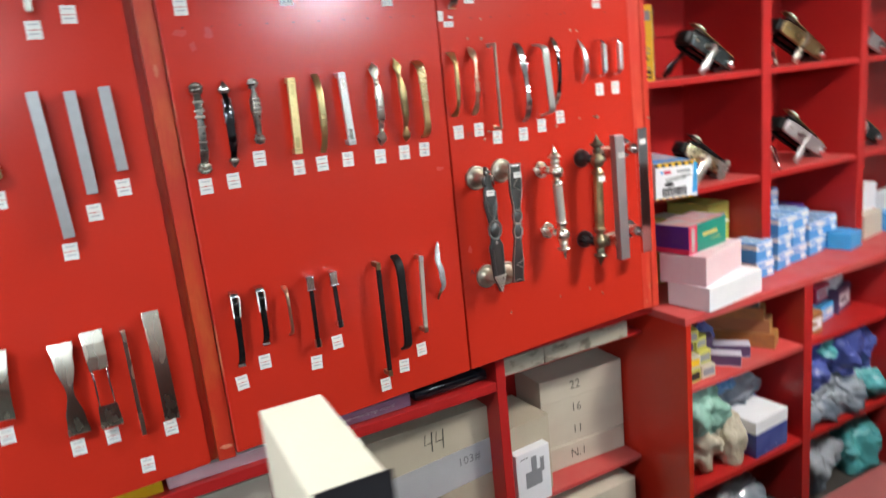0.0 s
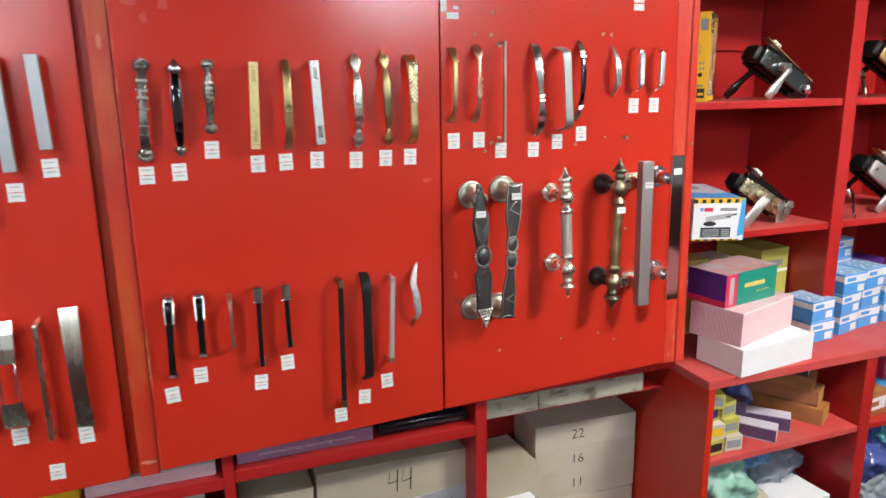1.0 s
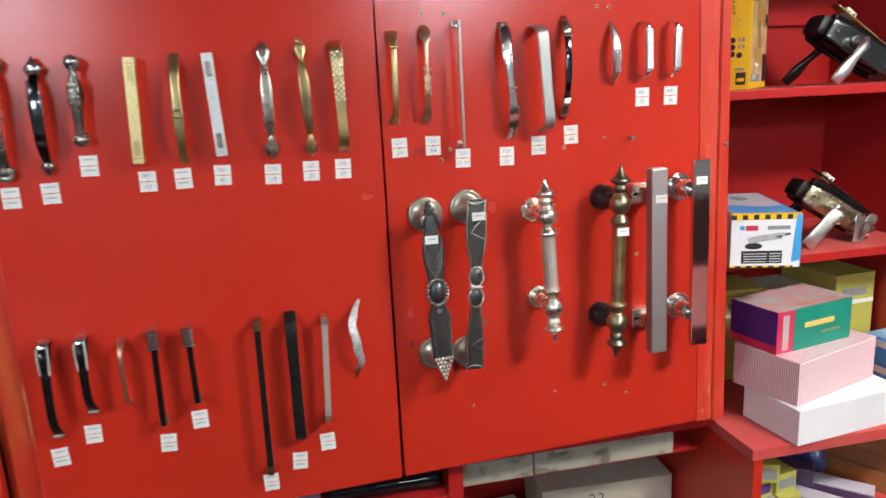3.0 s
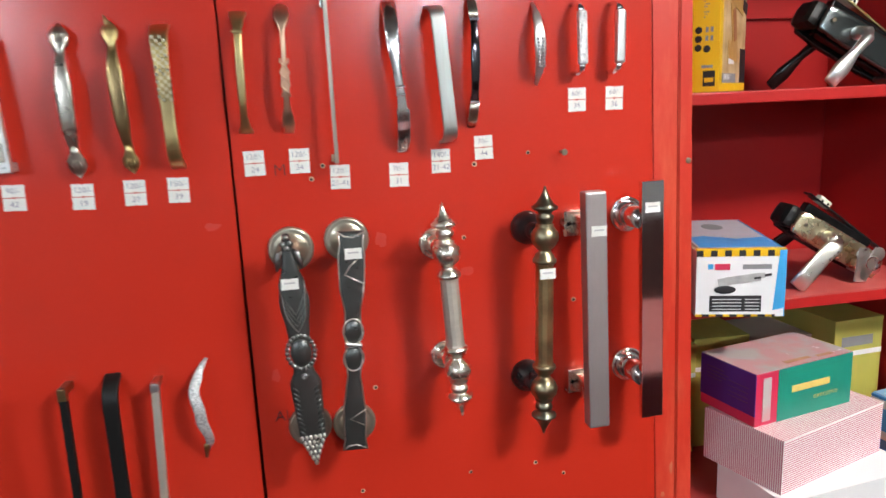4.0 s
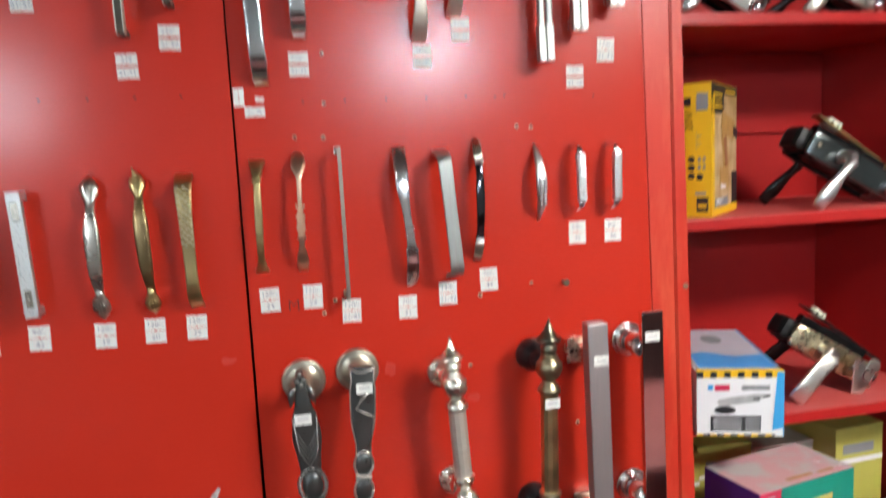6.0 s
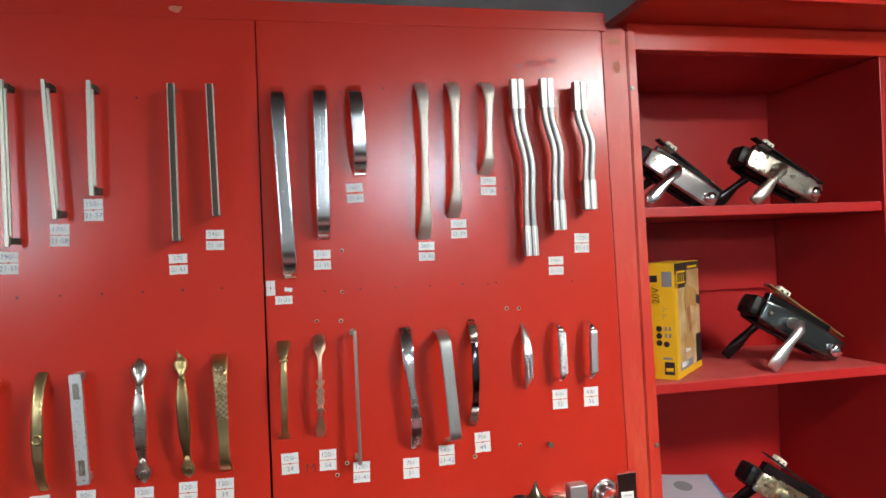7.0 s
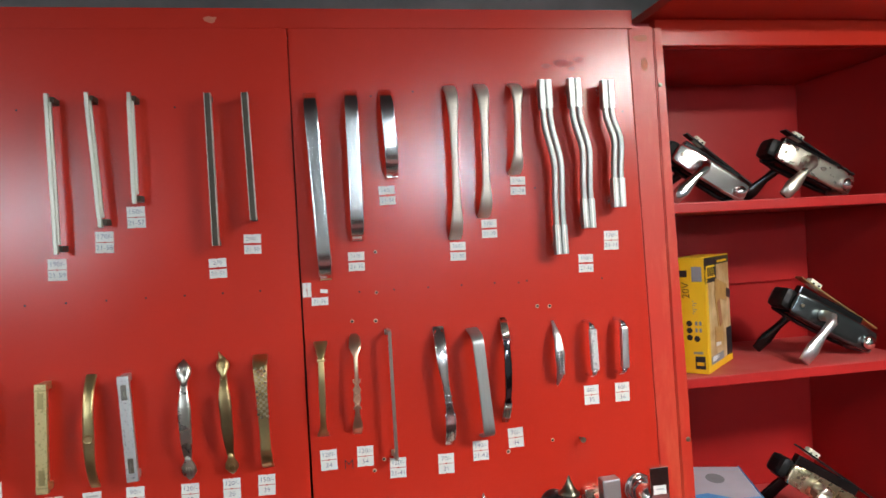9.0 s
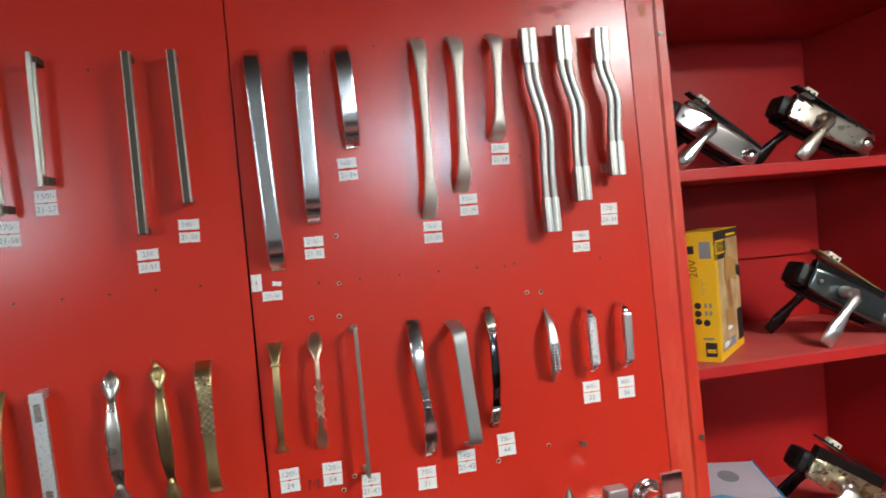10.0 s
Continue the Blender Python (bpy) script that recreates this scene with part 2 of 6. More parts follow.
FLOOR = mat("dark_floor_tile", (0.06, 0.055, 0.05), 0.5, color2=(0.045, 0.04, 0.037), scale=4)
COUNTER = mat("dull_red_counter", (0.20, 0.055, 0.05), 0.4, color2=(0.15, 0.04, 0.04), scale=5)
TUBE = glow("lamp_diffuser", (0.80, 0.91, 1.0), LAMP_STRENGTH)
GLOBE = glow("downlight_glass", (1.0, 0.95, 0.88), GLOBE_STRENGTH)
PENDANT = glow("cool_downlight_glass", (0.93, 0.97, 1.0), PENDANT_STRENGTH)
LAMP_WHITE = mat("lamp_housing", (0.75, 0.75, 0.75), 0.5)
SCREW = mat("old_screw", (0.32, 0.27, 0.2), 0.4, 1.0)
PAINT_CHIP = mat("pale_paint_chip", (0.60, 0.22, 0.13), 0.7, color2=(0.52, 0.12, 0.06), scale=60)
HOLE_RIM = mat("bare_wood_chip", (0.60, 0.40, 0.26), 0.8, scale=90)


# ---- building blocks ----
def thing(name, at=(0, 0, 0), label="", category="", group="", kind="", turn=(0, 0, 0)):
    ob = new(name)
    ob.empty_display_size = 0.02
    ob.matrix_basis = pose(*at, *turn)
    return tagged(ob, label, category, group, kind)


def mesh_of(name, bm, material, smooth=False):
    me = bpy.data.meshes.new(name)
    bm.normal_update()
    bm.to_mesh(me)
    bm.free()
    me.materials.append(material)
    if smooth:
        for p in me.polygons:
            p.use_smooth = True
    return me


def part(name, bm, material, parent=None, label="", smooth=False):
    ob = new(name, mesh_of(name, bm, material, smooth))
    if parent is not None:
        ob.parent = parent
    if label:
        ob["label"] = label
    return ob


def block(size, at=(0, 0, 0), bevel=0.0, turn=(0, 0, 0), bm=None):
    """A box with rounded edges, added to bm."""
    out = bm or bmesh.new()
    b = bmesh.new()
    bmesh.ops.create_cube(b, size=1.0)
    bmesh.ops.scale(b, vec=size, verts=b.verts)
    if bevel:
        bmesh.ops.bevel(b, geom=b.edges[:], offset=bevel, segments=2, affect="EDGES", profile=0.6)
    bmesh.ops.transform(b, matrix=pose(*at, *turn), verts=b.verts)
    merge(out, b)
    return out


def merge(out, b):
    vs = {v: out.verts.new(v.co) for v in b.verts}
    for f in b.faces:
        out.faces.new([vs[v] for v in f.verts])
    b.free()


def span(x0, x1, y0, y1, z0, z1, bevel=0.0, bm=None):
    return block((x1 - x0, y1 - y0, z1 - z0), ((x0 + x1) / 2, (y0 + y1) / 2, (z0 + z1) / 2), bevel, bm=bm)


def sweep(pts, ws, ts, n=12, p=2.0, bm=None, across=(1, 0, 0)):
    """A body along pts, ws wide along across and ts thick, with a superellipse section."""
    bm = bm or bmesh.new()
    pts = [Vector(q) for q in pts]
    rings = []
    for i, q in enumerate(pts):
        t = (pts[min(i + 1, len(pts) - 1)] - pts[max(i - 1, 0)]).normalized()
        u = Vector(across)
        u = (u - t * u.dot(t)).normalized()
        v = t.cross(u)
        ring = []
        for k in range(n):
            a = 2 * math.pi * (k + 0.5) / n
            c, s = math.cos(a), math.sin(a)
            cx = math.copysign(abs(c) ** (2 / p), c) * ws[i] / 2
            cy = math.copysign(abs(s) ** (2 / p), s) * ts[i] / 2
            ring.append(bm.verts.new(q + u * cx + v * cy))
        rings.append(ring)
    for r0, r1 in zip(rings, rings[1:]):
        for k in range(n):
            bm.faces.new((r0[k], r0[(k + 1) % n], r1[(k + 1) % n], r1[k]))
    bm.faces.new(rings[0][::-1])
    bm.faces.new(rings[-1])
    return bm


def lathe(profile, n=20, axis="z", at=(0, 0, 0), bm=None):
    """A turned body: profile rows are (radius, height) along the axis."""
    bm = bm or bmesh.new()
    rings = []
    for r, h in profile:
        ring = []
        for k in range(n):
            a = 2 * math.pi * k / n
            c = (r * math.cos(a), r * math.sin(a), h) if axis == "z" else (r * math.cos(a), -h, r * math.sin(a))
            ring.append(bm.verts.new(Vector(c) + Vector(at)))
        rings.append(ring)
    for r0, r1 in zip(rings, rings[1:]):
        for k in range(n):
            bm.faces.new((r0[k], r0[(k + 1) % n], r1[(k + 1) % n], r1[k]))
    bm.faces.new(rings[0][::-1])
    bm.faces.new(rings[-1])
    return bm


def ball(r, at, scale=(1, 1, 1), seg=10, bm=None):
    bm = bm or bmesh.new()
    b = bmesh.new()
    bmesh.ops.create_uvsphere(b, u_segments=seg, v_segments=max(5, seg // 2), radius=r)
    bmesh.ops.scale(b, vec=scale, verts=b.verts)
    bmesh.ops.translate(b, vec=at, verts=b.verts)
    merge(bm, b)
    return bm


LETTERS = {}


def writing(text, height, material, parent, at, turn=(90, 0, 0), name="writing", centre=True):
    """Flat lettering with its middle at a place on its thing."""
    key = (text, round(height, 4))
    if key not in LETTERS:
        cu = bpy.data.curves.new("letters", "FONT")
        cu.body, cu.size, cu.extrude = text, height, 0.00015
        cu.align_x, cu.align_y = "CENTER", "CENTER"
        cu.resolution_u = 2
        cu.offset = -0.012 * height
        ob = new("letters", cu)
        bpy.context.view_layer.update()
        LETTERS[key] = bpy.data.meshes.new_from_object(ob.evaluated_get(bpy.context.evaluated_depsgraph_get()))
        bpy.data.objects.remove(ob)
        bpy.data.curves.remove(cu)
    me = LETTERS[key].copy()
    me.materials.clear()
    me.materials.append(material)
    ob = new(name, me)
    ob.parent = parent
    ob.matrix_basis = pose(*at, *turn)
    return ob


def lerp(a, b, s):
    return a + (b - a) * s


# ---- room ----
CEIL = 2.46

def structure(name, bm, material, label="", category=""):
    return tagged(part(name, bm, material), label, category, kind="structure")


structure("floor", span(-3.2, 3.2, -3.2, 0.6, -0.1, 0.0), FLOOR, "grey tiled shop floor", "floor")
structure("ceiling", span(-3.2, 3.2, -3.2, 0.6, CEIL, CEIL + 0.1), CEILING, "dim grey painted ceiling", "ceiling")
structure("wall_north", span(-3.2, 3.2, 0.45, 0.6, 0.0, CEIL), WALL, "dusky grey plaster wall behind the cabinet", "wall")
back_wall = bmesh.new()
span(-3.2, -2.05, -3.2, -3.05, 0.0, CEIL, bm=back_wall)
span(-1.25, 3.2, -3.2, -3.05, 0.0, CEIL, bm=back_wall)
span(-2.05, -1.25, -3.2, -3.05, 2.28, CEIL, bm=back_wall)
span(-2.05, -1.25, -3.2, -3.05, 0.0, 1.82, bm=back_wall)
structure("wall_south", back_wall, PALE_WALL, "pale plaster wall with a high window opening", "wall")
structure("wall_west", span(-3.35, -3.2, -3.2, 0.6, 0.0, CEIL), PALE_WALL, "pale plaster side wall", "wall")
structure("wall_east", span(3.2, 3.35, -3.2, 0.6, 0.0, CEIL), PALE_WALL, "pale plaster side wall", "wall")
DADO = mat("dark_maroon_dado", (0.085, 0.035, 0.032), 0.6, color2=(0.06, 0.026, 0.024), scale=3)
structure("dado_south", span(-3.19, 3.19, -3.05, -3.035, 0.0, 0.80), DADO, "dark maroon painted lower wall", "wall")
structure("dado_west", span(-3.2, -3.185, -3.03, 0.44, 0.0, 0.80), DADO, "dark maroon painted lower wall", "wall")
structure("dado_east", span(3.185, 3.2, -3.03, 0.44, 0.0, 0.80), DADO, "dark maroon painted lower wall", "wall")
# daylight through the high window
day = new("window_daylight", bpy.data.lights.new("window_daylight", "AREA"))
day.data.shape, day.data.size, day.data.size_y = "RECTANGLE", 0.78, 0.42
day.data.energy, day.data.color = DAY_WATTS, (0.78, 0.88, 1.0)
day.matrix_world = look((-1.65, -3.12, 2.04), (-1.65, 0, 2.04))


def downlight(x, y, z, w, material, label, lip=0.0):
    """A square lamp in a shade with opaque sides, hung close under the ceiling and open below. lip: added depth that
    cuts off sideways light.
    """
    t = thing("downlight", (x, y, CEIL), label, "light")
    d = z - CEIL
    shade = bmesh.new()
    for s in (-1, 1):
        block((0.006, w + 0.012, -d + lip + 0.002), (s * (w / 2 + 0.003), 0, (d - lip) / 2), 0.001, bm=shade)
        block((w, 0.006, -d + lip + 0.002), (0, s * (w / 2 + 0.003), (d - lip) / 2), 0.001, bm=shade)
    part("shade", shade, LAMP_WHITE, t)
    part("diffuser", block((w - 0.001, w - 0.001, 0.01), (0, 0, d + 0.0045)), material, t)


downlight(1.17, -1.22, 2.33, 0.36, GLOBE, "square white ceiling downlight, brightly lit")
# unseen lip added below this diffuser to darken the tops of the doors
downlight(-1.50, -1.20, 2.37, 0.30, PENDANT, "square white ceiling downlight with an added light-cutting lip, lit", 0.035)
t = thing("batten_light", (0.80, -3.048, 2.23), "white batten lamp on the wall under the ceiling, lit", "light")
part("base", block((0.46, 0.03, 0.07), (0, 0.0145, 0), 0.004), LAMP_WHITE, t)
part("diffuser", block((0.44, 0.045, 0.11), (0, 0.0525, 0), 0.015), TUBE, t)
# unseen board added over the lamp to keep its light off the ceiling
part("ceiling_light_stop", block((0.50, 0.20, 0.006), (0, 0.098, 0.062), 0.002, (-6, 0, 0)), LAMP_WHITE, t)


# ---- cabinet ----
def slanted(x0, x1, zb0, zb1, zt, y0, y1, bevel=0.002, lean=0.0):
    """A board whose lower edge runs slightly aslant."""
    bm = bmesh.new()
    q = [(x0, zb0), (x1, zb1), (x1 + lean, zt), (x0, zt)]
    f = [bm.verts.new((x, y0, z)) for x, z in q]
    r = [bm.verts.new((x, y1, z)) for x, z in q]
    bm.faces.new(f)
    bm.faces.new(r[::-1])
    for k in range(4):
        bm.faces.new((f[k], r[k], r[(k + 1) % 4], f[(k + 1) % 4]))
    bmesh.ops.bevel(bm, geom=bm.edges[:], offset=bevel, segments=2, affect="EDGES")
    bmesh.ops.recalc_face_normals(bm, faces=bm.faces)
    return bm


def leaning(x0, x1, z0, x2, x3, z1, y0, y1, bevel=0.001):
    """An upright board out of plumb, x0 to x1 wide at its foot and x2 to x3 at its head."""
    bm = bmesh.new()
    q = [(x0, z0), (x1, z0), (x3, z1), (x2, z1)]
    f = [bm.verts.new((x, y0, z)) for x, z in q]
    r = [bm.verts.new((x, y1, z)) for x, z in q]
    bm.faces.new(f)
    bm.faces.new(r[::-1])
    for k in range(4):
        bm.faces.new((f[k], r[k], r[(k + 1) % 4], f[(k + 1) % 4]))
    bmesh.ops.bevel(bm, geom=bm.edges[:], offset=bevel, segments=2, affect="EDGES")
    bmesh.ops.recalc_face_normals(bm, faces=bm.faces)
    return bm


def inner(z):
    """Where the shelf unit's first bay begins at height z."""
    return 0.642 + (2.104 - z) * 0.0252


TOP = 2.125
cab = thing("wall_cabinet", (0, 0.03, 0.0), "glossy red painted wooden wall cabinet with closed doors", "cabinet")


def cab_part(name, bm, material, label=""):
    bmesh.ops.translate(bm, vec=(0, -0.03, 0), verts=bm.verts)
    return part(name, bm, material, cab, label)


cab_part("door", slanted(-0.602, -0.0030, 0.824, 0.846, TOP, 0.0, 0.018, 0.0012, 0.0042), RED)
cab_part("door", slanted(0.0022, 0.596, 0.847, 0.868, TOP, 0.0, 0.018, 0.0012, -0.031), RED)
cab_part("door", slanted(-1.25, -0.659, 0.80, 0.822, TOP, -0.004, 0.016), RED, "red painted door slightly ajar")
cab_part("door_edge", span(-0.6025, -0.599, -0.0015, 0.010, 0.83, TOP, 0.0008), RED_EDGE, "orange-rubbed door edge")
cab_part("post", span(-0.641, -0.604, 0.006, 0.05, 0.815, TOP, 0.002), RED_WORN, "scuffed red post rubbed to orange")
cab_part("post", leaning(0.599, 0.634, 0.862, 0.568, 0.6145, 2.131, 0.006, 0.06, 0.002), RED_POST, "scuffed red corner post rubbed to orange")
cab_part("post", leaning(0.6345, 0.662, 0.862, 0.615, 0.631, 2.128, 0.0045, 0.06, 0.002), RED_POST, "scuffed red cover strip of the corner post")
cab_part("top_rail", span(-1.25, 0.576, 0.0025, 0.05, TOP + 0.0008, 2.157, 0.001), RED)
cab_part("carcass_back", span(-1.25, 0.58, 0.36, 0.375, 0.0, 2.15), RED_SHELF)
cab_part("gap_strip", span(-0.6585, -0.6415, 0.024, 0.034, 0.815, TOP), RED_WORN)
# added dark sheet behind the doors, painted as the shade in their gaps
cab_part("gap_shade_sheet", span(-1.25, 0.58, 0.0525, 0.06, 0.86, 2.124), HOLLOW_SHADE)
cab_part("top_board", span(-1.25, 0.65, 0.052, 0.36, 2.13, 2.15), RED_SHELF)
cab_part("upper_bottom_board", span(-1.25, 0.66, 0.03, 0.36, 0.835, 0.853), RED_SHELF)
# open bays under the doors
cab_part("shelf_board", span(-0.463, 0.088, 0.03, 0.36, 0.748, 0.775, 0.002), RED_SHELF)
cab_part("shelf_board", span(-1.25, -0.487, 0.03, 0.36, 0.738, 0.765, 0.002), RED_SHELF)
cab_part("divider", span(0.0885, 0.118, 0.028, 0.36, 0.0, 0.834, 0.002), RED_SHELF)
cab_part("divider", span(-0.4865, -0.4635, 0.028, 0.36, 0.0, 0.834, 0.002), RED_SHELF)
cab_part("shelf_board", span(0.1185, 0.655, 0.075, 0.36, 0.757, 0.765, 0.001), RED_SHELF)
cab_part("shelf_board", span(0.1185, 0.655, 0.10, 0.36, 0.313, 0.328, 0.002), RED_DUSTY)
cab_part("shelf_board", span(-0.463, 0.088, 0.05, 0.36, 0.36, 0.382, 0.002), RED_SHELF)
cab_part("shelf_board", span(-1.25, -0.487, 0.05, 0.36, 0.36, 0.382, 0.002), RED_SHELF)
cab_part("hinge_screw", lathe([(0.0045, 0), (0.0045, 0.0015), (0.002, 0.002)], 10, "y", (0.6415, 0.0045, 1.418)), SCREW)
cab_part("hinge_screw", lathe([(0.0035, 0), (0.0035, 0.0015), (0.002, 0.002)], 10, "y", (0.6225, 0.0045, 2.03)), SCREW)

# ---- shelf unit beside the cabinet ----
unit = thing("shelf_unit", (0.66, 0.04, 0.0), "open red painted wooden shelf unit with deeper lower half", "shelves")


def unit_part(name, bm, material, label=""):
    bmesh.ops.translate(bm, vec=(-0.66, -0.04, 0), verts=bm.verts)
    return part(name, bm, material, unit, label)


COLS = ((0.66, 1.153), (1.197, 1.66), (1.70, 2.6))
for x0, x1 in COLS:
    for z in (1.827, 1.513, 1.178):
        x0 = inner(z) if x0 < 0.7 else x0
        unit_part("shelf_board", span(x0 + 0.0005, x1 - 0.0005, 0.04, 0.36, z - 0.018, z, 0.002), RED_SHELF)
        unit_part("shelf_dust", span(x0 + 0.001, x1 - 0.001, 0.044, 0.359, z - 0.001, z + 0.0006), RED_DUSTY, "dusty top of a shelf")
for x0, x1 in ((1.1535, 1.1965), (1.6605, 1.6995)):
    unit_part("upright", span(x0, x1, 0.034, 0.36, 0.846, 2.104, 0.002), RED_SHELF)
unit_part("upright", leaning(inner(0.846) - 0.0105, inner(0.846), 0.846, inner(2.104) - 0.0105, inner(2.104), 2.104, 0.036, 0.36), RED_SHELF)
unit_part("back_panel", span(0.66, 2.6, 0.3605, 0.372, 0.0, 2.2), RED_SHELF)
for x0, x1 in COLS:
    unit_part("back_lath", span(x0 + 0.001, x1 - 0.001, 0.346, 0.36, 1.650, 1.808, 0.001), RED_SHELF)
unit_part("head_rail", span(0.6325, 2.6, 0.032, 0.055, 2.1045, 2.1515, 0.002), RED)
unit_part("head_board", span(0.6325, 2.6, 0.056, 0.36, 2.1045, 2.120), RED_SHELF)
unit_part("canopy_board", span(0.617, 2.6, -0.100, 0.36, 2.152, 2.168, 0.002), RED)
unit_part("ledge_board", span(0.655, 2.6, -0.100, 0.36, 0.822, 0.8455, 0.002), RED_DUSTY, "dusty red ledge")
unit_part("lower_side", span(0.661, 0.681, -0.097, 0.36, 0.0, 0.8215, 0.002), RED)
for x0, x1 in ((1.193, 1.235), (1.70, 1.74)):
    unit_part("lower_upright", span(x0, x1, -0.096, 0.36, 0.0, 0.8215, 0.002), RED_SHELF)
for x0, x1 in ((0.6815, 1.1925), (1.2355, 1.6995), (1.7405, 2.6)):
    unit_part("lower_shelf_board", span(x0, x1, -0.094, 0.36, 0.603, 0.62, 0.002), RED_DUSTY if x0 < 1 else RED_SHELF)
    unit_part("lower_shelf_board", span(x0, x1, -0.094, 0.36, 0.26, 0.28, 0.002), RED_SHELF)


# ---- handles: common parts ----
def handle(name, xt, zt, xb, zb, label, category="drawer handle"):
    """A handle on the doors, by the two ends of its grip. Its own z runs along it, the door is at y = 0."""
    a = math.degrees(math.atan2(xt - xb, zt - zb))
    y = -0.004 if xt < -0.65 else 0.0
    t = thing(name, ((xt + xb) / 2, y, (zt + zb) / 2), label, category, turn=(0, a, 0))
    return t, math.hypot(xt - xb, zt - zb)


def bow(L, h, k=2.5, n=21, wave=0.0):
    """The middle line of a bowed grip, foot to foot."""
    out = []
    for i in range(n):
        s = 0.5 - 0.5 * math.cos(math.pi * i / (n - 1))
        y = 0.0005 - h * (1 - abs(2 * s - 1) ** k)
        out.append((wave * math.sin(2 * math.pi * s), y, (s - 0.5) * L))
    return out


def at_s(pts, fn):
    z0, z1 = pts[0][2], pts[-1][2]
    return [fn((p[2] - z0) / (z1 - z0)) for p in pts]


def ramp(s, rows):
    """A smooth value between rows of (place, value)."""
    for (a, va), (b, vb) in zip(rows, rows[1:]):
        if s <= b:
            u = (s - a) / (b - a)
            u = u * u * (3 - 2 * u)
            return lerp(va, vb, u)
    return rows[-1][1]


def strap(t, L, h, rows, thick, material, k=5.0, p=4.0, n=25, wave=0.0, name="grip", label=""):
    pts = bow(L, h, k, n, wave)
    part(name, sweep(pts, at_s(pts, lambda s: ramp(s, rows)), [thick] * n, 12, p), material, t, label, True)


def flat_strap(pts, w, thick, edge):
    """A strap with a flat face and broad rounded edges."""
    bm = bmesh.new()
    sec = [(-w / 2, thick / 2), (w / 2, thick / 2)]
    for sx in (1, -1):
        arc = [(sx * (w / 2 - edge + edge * math.sin(a)), thick / 2 - thick * math.cos(a)) for a in (1.5, 1.2, 0.9, 0.6, 0.3, 0.0)]
        arc.append((sx * (w / 2 - edge - 0.0006), -thick / 2))
        sec += arc if sx > 0 else arc[::-1]
    pts = [Vector(q) for q in pts]
    rings = []
    for i, q in enumerate(pts):
        d = (pts[min(i + 1, len(pts) - 1)] - pts[max(i - 1, 0)]).normalized()
        out = Vector((1, 0, 0)).cross(d)
        out = out if out.y > 0 or (out.y == 0 and out.z > 0) else -out
        rings.append([bm.verts.new(q + Vector((cx, 0, 0)) + out * cy) for cx, cy in sec])
    n = len(sec)
    for r0, r1 in zip(rings, rings[1:]):
        for k in range(n):
            bm.faces.new((r0[k], r0[(k + 1) % n], r1[(k + 1) % n], r1[k]))
    bm.faces.new(rings[0])
    bm.faces.new(rings[-1][::-1])
    bmesh.ops.recalc_face_normals(bm, faces=bm.faces)
    return bm


def plate_handle(t, L, rows, material, leg=0.012, y_end=-0.020, y_mid=-0.034, wave=0.0):
    """A flat cut plate, slightly bowed, on two short legs set in from its ends."""
    pts = []
    for i in range(31):
        q = i / 30
        pts.append((wave * math.sin(2 * math.pi * q), lerp(y_mid, y_end, (2 * q - 1) ** 2), (q - 0.5) * L))
    part("grip", sweep(pts, [ramp(i / 30, rows) for i in range(31)], [0.0035] * 31, 16, 14), material, t)
    for z in (-L / 2 + 0.016, L / 2 - 0.016):
        part("leg", block((leg, -y_end + 0.001, leg), (0, y_end / 2 + 0.001, z), 0.001), material, t)


def legs(t, zs, h, size, material, x=0.0, name="leg"):
    for z in zs:
        part(name, block((size, h, size), (x, -h / 2 + 0.0005, z), size * 0.15), material, t)


def square_bar(t, L, w, d, h, material, leg_material=None, leg=None, inset=0.0, bevel=0.0012, name="grip"):
    part(name, block((w, d, L), (0, -h, 0), bevel), material, t)
    size = leg or min(w, 0.012)
    zz = L / 2 - size / 2 - inset
    legs(t, (-zz, zz), h - d / 2 + 0.001, size, leg_material or material)


def studs(t, z0, z1, w, y, n, r, material, cols=2):
    bm = bmesh.new()
    for i in range(n):
        for c in range(cols):
            x = (c - (cols - 1) / 2) * w / max(1, cols)
            ball(r, (x, y, lerp(z0, z1, i / max(1, n - 1))), (1, 0.6, 1), 6, bm)
    return part("ornament", bm, material, t, smooth=True)


